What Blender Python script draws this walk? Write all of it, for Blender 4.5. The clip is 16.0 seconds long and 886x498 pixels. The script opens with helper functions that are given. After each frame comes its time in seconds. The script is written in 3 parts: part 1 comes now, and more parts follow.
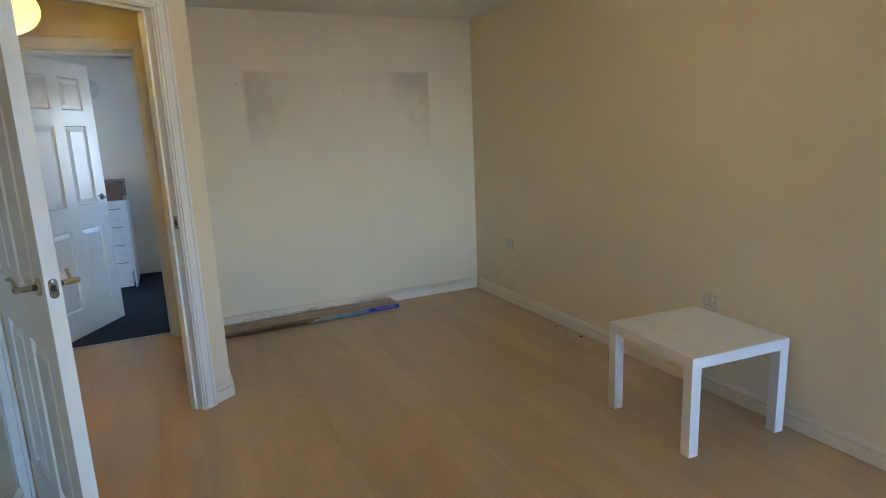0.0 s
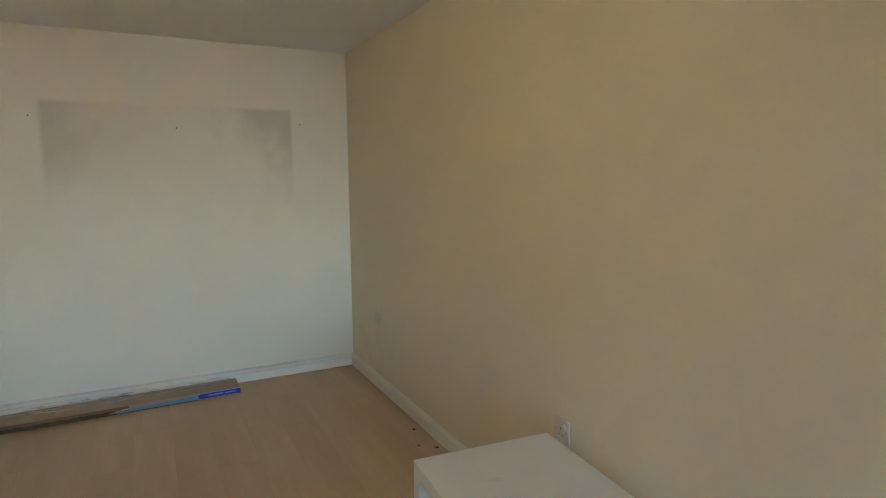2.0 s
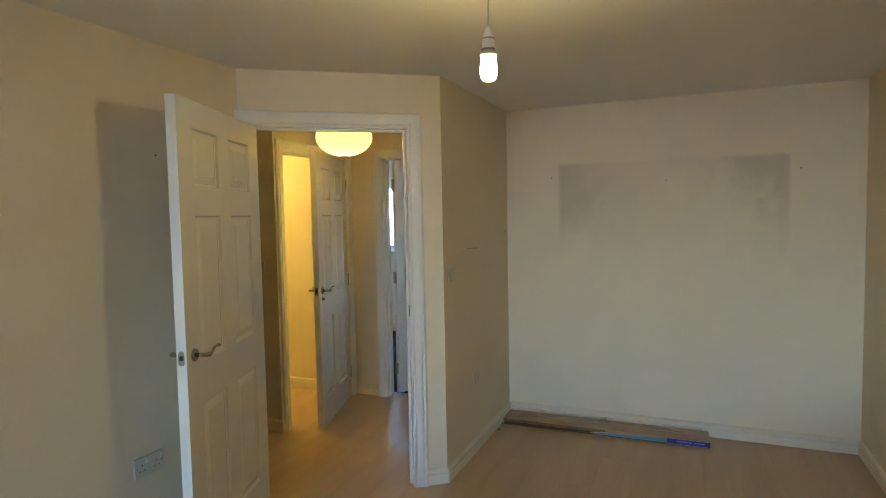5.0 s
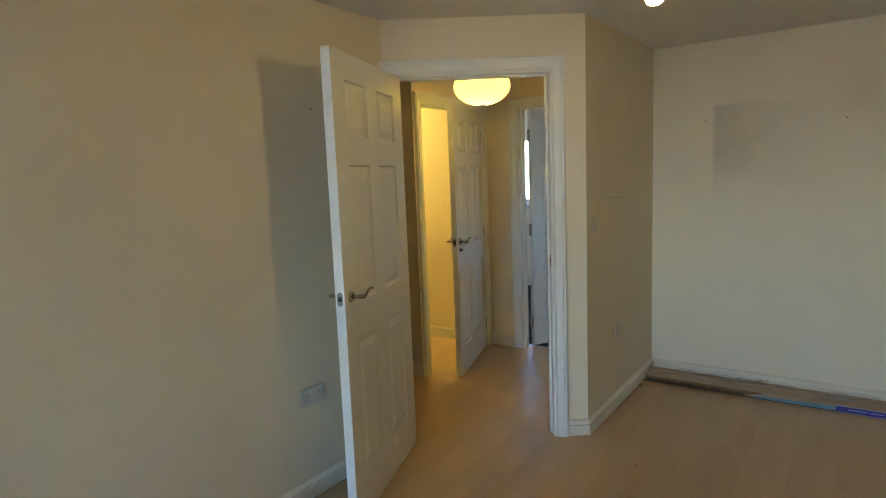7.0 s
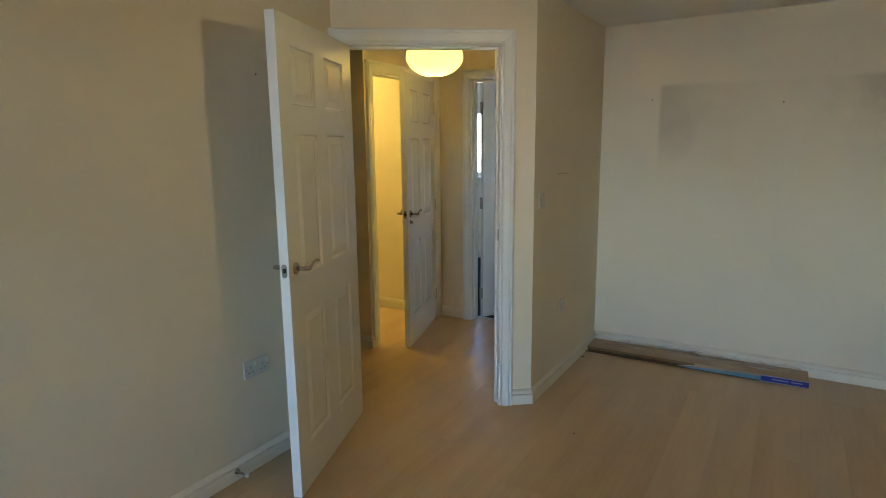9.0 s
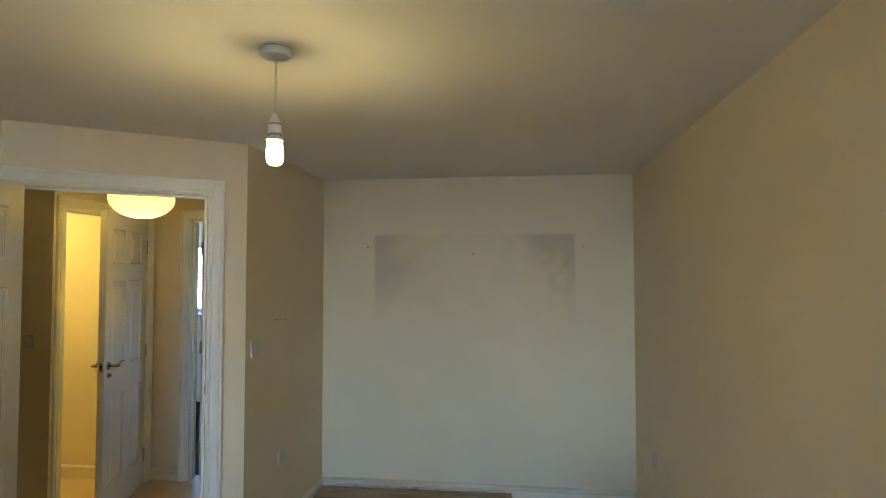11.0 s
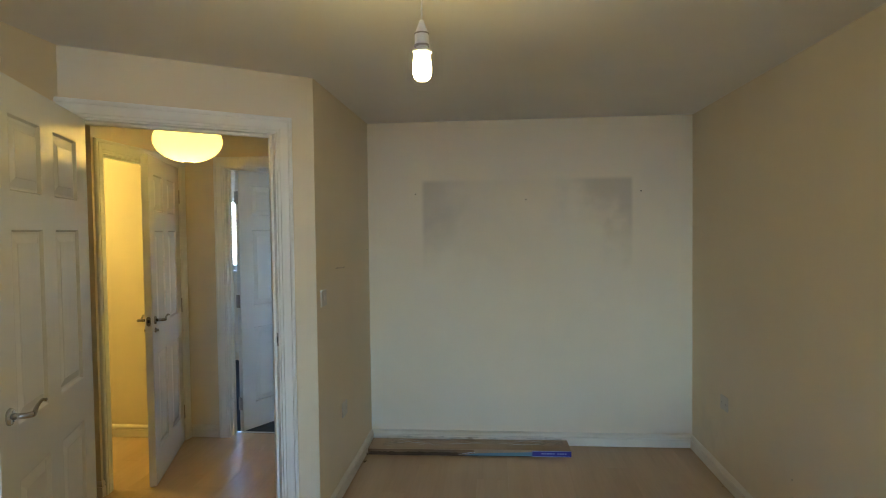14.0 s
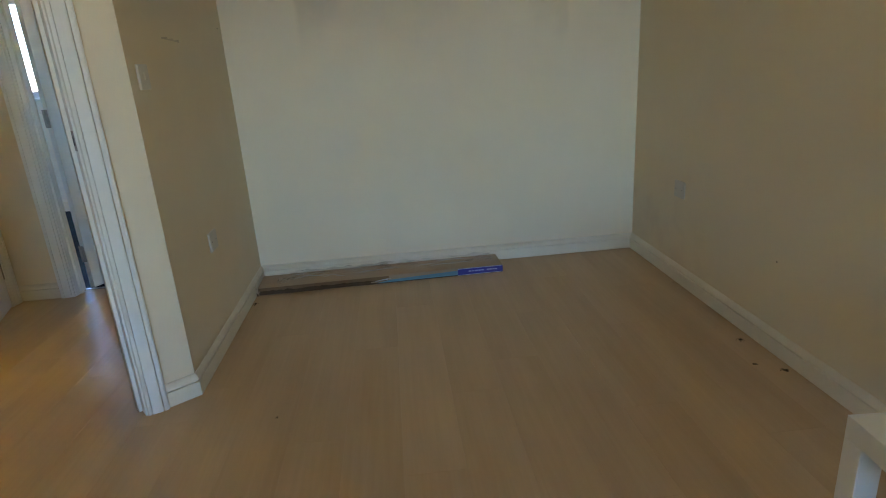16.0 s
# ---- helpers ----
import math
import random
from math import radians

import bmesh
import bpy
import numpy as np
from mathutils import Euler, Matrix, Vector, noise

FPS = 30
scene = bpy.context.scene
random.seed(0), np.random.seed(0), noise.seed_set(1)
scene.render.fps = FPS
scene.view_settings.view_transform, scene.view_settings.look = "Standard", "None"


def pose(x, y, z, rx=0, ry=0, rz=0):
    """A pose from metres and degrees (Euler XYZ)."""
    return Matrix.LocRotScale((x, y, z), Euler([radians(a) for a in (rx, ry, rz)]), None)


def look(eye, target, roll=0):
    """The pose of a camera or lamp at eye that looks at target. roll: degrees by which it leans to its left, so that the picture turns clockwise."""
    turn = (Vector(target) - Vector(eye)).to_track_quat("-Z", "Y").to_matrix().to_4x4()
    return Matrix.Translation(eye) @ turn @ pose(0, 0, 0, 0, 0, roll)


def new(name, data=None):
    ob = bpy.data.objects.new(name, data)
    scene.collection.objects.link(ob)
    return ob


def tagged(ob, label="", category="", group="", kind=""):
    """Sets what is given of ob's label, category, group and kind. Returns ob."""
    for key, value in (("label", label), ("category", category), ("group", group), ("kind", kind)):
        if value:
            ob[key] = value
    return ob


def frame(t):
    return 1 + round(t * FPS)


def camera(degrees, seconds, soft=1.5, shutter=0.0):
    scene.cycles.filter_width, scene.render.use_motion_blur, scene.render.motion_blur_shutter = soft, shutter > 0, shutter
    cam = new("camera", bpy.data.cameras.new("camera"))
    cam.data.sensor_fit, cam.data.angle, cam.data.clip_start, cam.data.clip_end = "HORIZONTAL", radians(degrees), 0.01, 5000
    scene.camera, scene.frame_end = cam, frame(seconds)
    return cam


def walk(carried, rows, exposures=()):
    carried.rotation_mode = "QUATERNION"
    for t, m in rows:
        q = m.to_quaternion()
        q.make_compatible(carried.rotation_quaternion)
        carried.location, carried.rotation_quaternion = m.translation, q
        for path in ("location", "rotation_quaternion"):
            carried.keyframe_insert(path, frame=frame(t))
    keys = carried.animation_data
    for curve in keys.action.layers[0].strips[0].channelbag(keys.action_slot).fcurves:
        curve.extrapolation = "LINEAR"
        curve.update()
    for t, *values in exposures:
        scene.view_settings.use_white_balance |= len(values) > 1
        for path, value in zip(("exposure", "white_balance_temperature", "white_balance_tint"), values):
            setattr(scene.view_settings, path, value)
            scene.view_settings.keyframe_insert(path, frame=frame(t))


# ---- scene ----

# camera and walk
cam = camera(74.9, 16.0, soft=1.0)
PATH = [
    (0, (-2.47, -4.559, 1.403), (-1.639, -2.782, 1.011), -2.4),
    (0.5, (-2.284, -4.4, 1.428), (-1.375, -2.651, 1.086), -1.9),
    (1, (-2.001, -4.285, 1.432), (-1.029, -2.56, 1.149), -1.0),
    (1.5, (-1.658, -4.19, 1.427), (-0.693, -2.457, 1.177), -0.7),
    (2, (-1.347, -4.184, 1.444), (-0.446, -2.416, 1.193), -0.4),
    (2.5, (-1.061, -4.132, 1.45), (-0.312, -2.295, 1.197), -0.1),
    (3, (-0.88, -4.178, 1.47), (-0.363, -2.262, 1.217), -0.1),
    (3.5, (-0.843, -4.218, 1.52), (-0.622, -2.245, 1.276), 0.0),
    (4, (-0.901, -4.271, 1.519), (-1.056, -2.287, 1.322), -0.4),
    (4.5, (-0.972, -4.281, 1.552), (-1.472, -2.351, 1.4), -0.5),
    (5, (-0.995, -4.286, 1.554), (-1.78, -2.45, 1.437), -1.1),
    (5.2, (-1.005, -4.287, 1.562), (-1.864, -2.484, 1.449), -1.3),
    (7.3, (-1.087, -4.312, 1.504), (-2.254, -2.713, 1.221), -2.3),
    (7.5, (-1.089, -4.315, 1.503), (-2.253, -2.717, 1.197), -2.2),
    (8, (-1.091, -4.32, 1.481), (-2.226, -2.723, 1.085), -2.5),
    (8.2, (-1.087, -4.318, 1.47), (-2.204, -2.723, 1.014), -2.4),
    (10.3, (-0.933, -4.26, 1.623), (-1.53, -2.352, 1.633), 0.6),
    (10.5, (-0.907, -4.26, 1.621), (-1.398, -2.321, 1.665), 0.7),
    (11, (-0.83, -4.253, 1.642), (-1.081, -2.27, 1.715), -0.0),
    (11.5, (-0.786, -4.252, 1.622), (-0.843, -2.254, 1.666), 0.3),
    (12, (-0.752, -4.267, 1.634), (-0.619, -2.272, 1.664), 0.4),
    (12.5, (-0.788, -4.247, 1.617), (-0.712, -2.249, 1.618), -0.1),
    (13, (-0.95, -4.231, 1.59), (-1.099, -2.237, 1.564), -0.2),
    (13.5, (-1.195, -4.189, 1.615), (-1.369, -2.197, 1.575), -0.2),
    (14, (-1.379, -4.157, 1.552), (-1.553, -2.166, 1.487), -0.7),
    (14.5, (-1.523, -4.049, 1.493), (-1.634, -2.062, 1.29), -1.5),
    (15, (-1.59, -3.868, 1.354), (-1.63, -1.907, 0.963), -2.9),
    (15.5, (-1.533, -3.692, 1.165), (-1.491, -1.761, 0.645), -3.6),
    (16, (-1.442, -3.352, 1.186), (-1.299, -1.454, 0.57), -3.8),
]
walk(cam, [(t, look(eye, target, roll)) for t, eye, target, roll in PATH], exposures=[
    (0, 5.10, 5520, 11.5), (1.5, 5.20, 5450, 9.5), (2.3, 5.15, 5560, 9), (3.5, 4.99, 5860, 11), (5, 4.92, 5820, 9.5),
    (8, 4.85, 5610, 7), (11, 4.84, 5480, 7.5), (14.5, 4.86, 5440, 6.5), (16, 4.86, 5400, 6)])

# world and lights
SUN_DIR = (radians(50), radians(270))
world = bpy.data.worlds.new("sky")
scene.world = world
world.use_nodes = True
wn = world.node_tree.nodes
sky = wn.new("ShaderNodeTexSky")
sky.sky_type = "NISHITA"
sky.sun_disc = False
sky.sun_elevation, sky.sun_rotation = SUN_DIR
sky.ozone_density, sky.dust_density = 4.5, 0.5
wn["Background"].inputs["Strength"].default_value = 0.15
world.node_tree.links.new(sky.outputs[0], wn["Background"].inputs["Color"])


sun = new("sun", bpy.data.lights.new("sun", "SUN"))
sun.data.energy, sun.data.angle, sun.data.color = 4.5, radians(0.5), (1.0, 0.94, 0.85)
sun.matrix_world = look((-math.cos(SUN_DIR[0]) * 20, 0.0, math.sin(SUN_DIR[0]) * 20), (0.0, 0.0, 0.0))


def sky_portal(name, m, sx, sy):
    """Marks a window opening through which the sky's light comes in."""
    data = bpy.data.lights.new(name, "AREA")
    data.shape, data.size, data.size_y = "RECTANGLE", sx, sy
    data.cycles.is_portal = True
    ob = new(name, data)
    ob.matrix_world = m
    return ob


WINDOW_X, WINDOW_W = -1.20, 1.88
sky_portal("window_daylight", look((WINDOW_X, -10.46, 1.45), (WINDOW_X, 0.0, 1.45)), WINDOW_W, 1.50)
sky_portal("bedroom_daylight", look((-4.65, 2.66, 1.54), (-4.65, 0.0, 1.54)), 1.2, 0.88)
# assumed side opening, added to brighten the bedroom
sky_portal("bedroom_added_daylight", look((-1.54, 1.35, 1.45), (-4.0, 1.35, 1.45)), 0.45, 0.90)

WARM = (1.0, 0.70, 0.25)
BULB, LANTERN, CLOSET = 7.0, 0.004, 3.5


# materials
def material(name, color, rough=0.6, metal=0.0, spread=0.06, scale=6.0, fine=120.0, bump=0.05, stretch=(1, 1, 1), coat=0.0, spec=0.5):
    """A surface with variation at two scales and fine relief, in object space metres."""
    mat = bpy.data.materials.new(name)
    mat.use_nodes = True
    n, l = mat.node_tree.nodes, mat.node_tree.links
    b = n["Principled BSDF"]
    b.inputs["Roughness"].default_value, b.inputs["Metallic"].default_value = rough, metal
    b.inputs["Coat Weight"].default_value = coat
    b.inputs["Specular IOR Level"].default_value = spec
    co = n.new("ShaderNodeNewGeometry")
    mp = n.new("ShaderNodeMapping")
    mp.inputs["Scale"].default_value = stretch
    l.new(co.outputs["Position"], mp.inputs["Vector"])
    big, small = n.new("ShaderNodeTexNoise"), n.new("ShaderNodeTexNoise")
    big.inputs["Scale"].default_value, small.inputs["Scale"].default_value = scale, fine
    big.inputs["Detail"].default_value, small.inputs["Detail"].default_value = 5, 3
    l.new(mp.outputs[0], big.inputs["Vector"])
    l.new(mp.outputs[0], small.inputs["Vector"])
    mix = n.new("ShaderNodeMix")
    mix.data_type, mix.factor_mode = "FLOAT", "UNIFORM"
    mix.inputs[0].default_value = 0.35
    l.new(big.outputs["Fac"], mix.inputs[2])
    l.new(small.outputs["Fac"], mix.inputs[3])
    ramp = n.new("ShaderNodeValToRGB")
    ramp.color_ramp.elements[0].position, ramp.color_ramp.elements[1].position = 0.3, 0.7
    ramp.color_ramp.elements[0].color = (*[c * (1 - spread) for c in color], 1)
    ramp.color_ramp.elements[1].color = (*[min(0.9, c * (1 + spread)) for c in color], 1)
    l.new(mix.outputs[0], ramp.inputs["Fac"])
    l.new(ramp.outputs["Color"], b.inputs["Base Color"])
    if bump:
        bp = n.new("ShaderNodeBump")
        bp.inputs["Strength"].default_value, bp.inputs["Distance"].default_value = bump, 0.002
        l.new(small.outputs["Fac"], bp.inputs["Height"])
        l.new(bp.outputs["Normal"], b.inputs["Normal"])
    return mat


def emitter(name, color, strength):
    mat = bpy.data.materials.new(name)
    mat.use_nodes = True
    b = mat.node_tree.nodes["Principled BSDF"]
    b.inputs["Base Color"].default_value = (0.8, 0.78, 0.7, 1)
    b.inputs["Emission Color"].default_value = (*color, 1)
    b.inputs["Emission Strength"].default_value = strength
    return mat


def math_node(mat, op, a, b=None, c=None):
    n, l = mat.node_tree.nodes, mat.node_tree.links
    m = n.new("ShaderNodeMath")
    m.operation = op
    for i, v in enumerate((a, b, c)):
        if v is None:
            continue
        if isinstance(v, (int, float)):
            m.inputs[i].default_value = v
        else:
            l.new(v, m.inputs[i])
    return m.outputs[0]


def ramp_node(mat, v, lo, hi):
    """0 at lo to 1 at hi, smooth."""
    n, l = mat.node_tree.nodes, mat.node_tree.links
    m = n.new("ShaderNodeMapRange")
    m.interpolation_type = "SMOOTHSTEP"
    m.inputs["From Min"].default_value, m.inputs["From Max"].default_value = lo, hi
    l.new(v, m.inputs["Value"])
    return m.outputs["Result"]


PAINT = (0.765, 0.668, 0.492)
wall_paint = material("magnolia_emulsion", PAINT, 0.75, spread=0.035, scale=2.2, fine=260, bump=0.12, spec=0.3)
far_paint = material("magnolia_emulsion_sooty", PAINT, 0.75, spread=0.03, scale=2.2, fine=260, bump=0.12, spec=0.3)


def soot_marks(mat):
    """The dirty outline left by a headboard, darkest at its two upper corners."""
    n, l = mat.node_tree.nodes, mat.node_tree.links
    geo = n.new("ShaderNodeNewGeometry")
    sep = n.new("ShaderNodeSeparateXYZ")
    l.new(geo.outputs["Position"], sep.inputs[0])
    ns = n.new("ShaderNodeTexNoise")
    ns.inputs["Scale"].default_value, ns.inputs["Detail"].default_value = 3.2, 6
    l.new(geo.outputs["Position"], ns.inputs["Vector"])
    wob = math_node(mat, "MULTIPLY_ADD", ns.outputs["Fac"], 0.7, -0.35)
    x, z = sep.outputs["X"], sep.outputs["Z"]
    xw, zw = math_node(mat, "ADD", x, wob), math_node(mat, "ADD", z, wob)
    M = lambda a, b: math_node(mat, "MULTIPLY", a, b)
    edge = M(M(ramp_node(mat, x, -1.905, -1.865), ramp_node(mat, x, -0.395, -0.425)), ramp_node(mat, z, 1.925, 1.885))
    left = M(ramp_node(mat, xw, -1.38, -1.88), ramp_node(mat, zw, 1.25, 1.62))
    right_a = M(ramp_node(mat, xw, -1.03, -0.66), ramp_node(mat, zw, 1.48, 1.84))
    right_b = M(ramp_node(mat, xw, -0.68, -0.50), ramp_node(mat, zw, 1.30, 1.75))
    both = math_node(mat, "MAXIMUM", left, math_node(mat, "MAXIMUM", right_a, right_b))
    mid = M(ramp_node(mat, zw, 1.6, 1.95), 0.14)
    lower = M(M(ramp_node(mat, zw, 1.15, 1.5), ramp_node(mat, xw, -0.9, -1.7)), 0.35)
    fac = M(M(math_node(mat, "MAXIMUM", math_node(mat, "MAXIMUM", both, mid), lower), edge), 0.38)
    mix = n.new("ShaderNodeMix")
    mix.data_type = "RGBA"
    b = n["Principled BSDF"]
    old = b.inputs["Base Color"].links[0].from_socket
    l.new(fac, mix.inputs[0])
    l.new(old, mix.inputs[6])
    mix.inputs[7].default_value = (0.30, 0.25, 0.19, 1)
    l.new(mix.outputs[2], b.inputs["Base Color"])


soot_marks(far_paint)
east_paint = material("magnolia_emulsion_marked", PAINT, 0.75, spread=0.035, scale=2.2, fine=260, bump=0.12, spec=0.3)


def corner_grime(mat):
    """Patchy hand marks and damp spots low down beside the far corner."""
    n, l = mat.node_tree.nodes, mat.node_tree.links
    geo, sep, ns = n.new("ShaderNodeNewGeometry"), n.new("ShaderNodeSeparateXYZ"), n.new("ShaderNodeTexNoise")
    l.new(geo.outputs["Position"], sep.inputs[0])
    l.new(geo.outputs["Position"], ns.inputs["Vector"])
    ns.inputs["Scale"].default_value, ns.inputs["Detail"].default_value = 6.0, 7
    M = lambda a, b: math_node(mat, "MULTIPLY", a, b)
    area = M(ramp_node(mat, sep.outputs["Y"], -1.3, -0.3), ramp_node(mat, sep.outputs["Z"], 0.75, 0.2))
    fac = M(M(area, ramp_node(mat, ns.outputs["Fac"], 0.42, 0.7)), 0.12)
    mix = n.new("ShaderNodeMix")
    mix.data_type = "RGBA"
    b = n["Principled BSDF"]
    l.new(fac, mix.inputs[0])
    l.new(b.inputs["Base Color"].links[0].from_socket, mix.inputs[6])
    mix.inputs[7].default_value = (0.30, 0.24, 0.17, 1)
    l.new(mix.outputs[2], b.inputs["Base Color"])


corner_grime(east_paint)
bedroom_paint = material("pale_emulsion", (0.80, 0.755, 0.665), 0.75, spread=0.025, scale=2.2, fine=260, bump=0.12, spec=0.3)
ceiling_paint = material("ceiling_emulsion", (0.84, 0.81, 0.75), 0.85, spread=0.02, scale=3, fine=200, bump=0.15, spec=0.2)
skirt_paint = material("cream_gloss_paint", (0.765, 0.70, 0.575), 0.36, spread=0.04, scale=7, fine=90, bump=0.04)
gloss_white = material("white_gloss_paint", (0.80, 0.79, 0.745), 0.32, spread=0.02, scale=9, fine=90, bump=0.03)
door_white = material("white_door_paint", (0.81, 0.80, 0.765), 0.25, spread=0.02, scale=5, fine=70, bump=0.05, stretch=(1, 1, 0.15), spec=0.32)
lacquer = material("white_lacquer", (0.80, 0.80, 0.80), 0.38, spread=0.012, scale=7, fine=160, bump=0.02)
plastic_white = material("white_plastic", (0.78, 0.77, 0.74), 0.35, spread=0.015, scale=20, fine=200, bump=0.0)
plate_cream = material("aged_cream_plastic", (0.62, 0.58, 0.50), 0.4, spread=0.03, scale=20, fine=200, bump=0.0)
plastic_dark = material("dark_slot", (0.02, 0.02, 0.02), 0.6, spread=0.1, bump=0.0)
nickel = material("satin_nickel", (0.47, 0.46, 0.44), 0.11, 1.0, spread=0.06, scale=30, fine=300, bump=0.03)
steel_dull = material("dull_steel", (0.36, 0.33, 0.30), 0.42, 1.0, spread=0.1, scale=40, fine=300, bump=0.05)
cardboard = material("brown_cardboard", (0.40, 0.285, 0.18), 0.7, spread=0.1, scale=9, fine=180, bump=0.1, stretch=(0.3, 1, 1))
# the cardboard brown darkened, to offset window light on the front face
cardboard_shaded = material("brown_cardboard_shaded", (0.22, 0.145, 0.082), 0.85, spread=0.2, scale=9, fine=180, bump=0.1, stretch=(0.3, 1, 1), spec=0.1)
board_edge = material("dark_board_edge", (0.10, 0.064, 0.036), 0.85, spread=0.35, scale=8, fine=150, bump=0.3, stretch=(0.2, 1, 1), spec=0.1)
ink_navy = material("navy_print", (0.035, 0.03, 0.24), 0.3, spread=0.05, bump=0.0)
ink_sky = material("light_blue_print", (0.14, 0.26, 0.34), 0.35, spread=0.1, bump=0.0)
ink_grey = material("grey_blue_print", (0.36, 0.38, 0.55), 0.4, spread=0.05, bump=0.0)
ink_pale = material("pale_print", (0.65, 0.66, 0.74), 0.4, spread=0.03, bump=0.0)
carpet_blue = material("blue_carpet", (0.048, 0.062, 0.088), 0.95, spread=0.25, scale=14, fine=420, bump=0.8, spec=0.1)
dark_wood = material("dark_red_wood", (0.095, 0.032, 0.016), 0.35, spread=0.3, scale=5, fine=60, bump=0.08, stretch=(0.4, 3, 8))
unit_white = material("white_melamine", (0.78, 0.79, 0.80), 0.4, spread=0.015, bump=0.0)
dust_dark = material("dark_dust", (0.06, 0.045, 0.032), 0.95, spread=0.4, scale=200, fine=900, bump=0.5)
strip_metal = material("aluminium_strip", (0.6, 0.6, 0.6), 0.3, 1.0, spread=0.08, bump=0.05)
grime = material("grey_scuff", (0.59, 0.50, 0.38), 0.9, spread=0.2, bump=0.0)
subfloor_mat = material("chipboard", (0.30, 0.2, 0.12), 0.9, spread=0.2)
# made pale so the unseen ground reflects light up to the ceilings
bounce_ground_mat = material("pale_bounce_ground", (0.50, 0.47, 0.42), 0.9, spread=0.25, scale=0.6, fine=25, bump=0.5)
bulb_glow = emitter("bulb_glow", WARM, BULB)
closet_glow = emitter("closet_glow", (1.0, 0.72, 0.17), CLOSET)
lantern_bulb = emitter("lantern_bulb", (1.0, 0.66, 0.18), 7.5)
lantern_paper = bpy.data.materials.new("lantern_paper_lit")
lantern_paper.use_nodes = True
pn, pl = lantern_paper.node_tree.nodes, lantern_paper.node_tree.links
paper_through, paper_glow, paper_sum = pn.new("ShaderNodeBsdfTranslucent"), pn.new("ShaderNodeEmission"), pn.new("ShaderNodeAddShader")
paper_through.inputs["Color"].default_value = (0.40, 0.33, 0.17, 1)
paper_glow.inputs["Color"].default_value, paper_glow.inputs["Strength"].default_value = (1.0, 0.74, 0.24, 1), LANTERN
pl.new(paper_through.outputs[0], paper_sum.inputs[0])
pl.new(paper_glow.outputs[0], paper_sum.inputs[1])
pl.new(paper_sum.outputs[0], pn["Material Output"].inputs["Surface"])


def glass_material():
    mat = bpy.data.materials.new("window_glass")
    mat.use_nodes = True
    b = mat.node_tree.nodes["Principled BSDF"]
    b.inputs["Transmission Weight"].default_value = 1.0
    b.inputs["Roughness"].default_value = 0.0
    b.inputs["IOR"].default_value = 1.45
    return mat


def film_material():
    """Thin clear wrapping film: mostly see-through with sharp glints."""
    mat = bpy.data.materials.new("clear_wrap")
    mat.use_nodes = True
    n, l = mat.node_tree.nodes, mat.node_tree.links
    b = n["Principled BSDF"]
    b.inputs["Base Color"].default_value = (0.86, 0.84, 0.79, 1)
    b.inputs["Roughness"].default_value = 0.07
    b.inputs["Alpha"].default_value = 0.22
    ns = n.new("ShaderNodeTexNoise")
    ns.inputs["Scale"].default_value = 13
    bp = n.new("ShaderNodeBump")
    bp.inputs["Strength"].default_value, bp.inputs["Distance"].default_value = 0.35, 0.008
    l.new(ns.outputs["Fac"], bp.inputs["Height"])
    l.new(bp.outputs["Normal"], b.inputs["Normal"])
    # milky streaks along the creases: higher opacity paints the film's sheen
    co, mp, st = n.new("ShaderNodeTexCoord"), n.new("ShaderNodeMapping"), n.new("ShaderNodeTexNoise")
    mp.inputs["Scale"].default_value, mp.inputs["Rotation"].default_value = (5, 17, 12), (0, 0, 0.08)
    l.new(co.outputs["Object"], mp.inputs["Vector"])
    l.new(mp.outputs["Vector"], st.inputs["Vector"])
    st.inputs["Scale"].default_value, st.inputs["Detail"].default_value, st.inputs["Distortion"].default_value = 1.0, 5, 0.8
    al = n.new("ShaderNodeMapRange")
    al.inputs[1].default_value, al.inputs[2].default_value, al.inputs[3].default_value, al.inputs[4].default_value = 0.46, 0.76, 0.05, 0.36
    l.new(st.outputs["Fac"], al.inputs[0])
    l.new(al.outputs[0], b.inputs["Alpha"])
    return mat


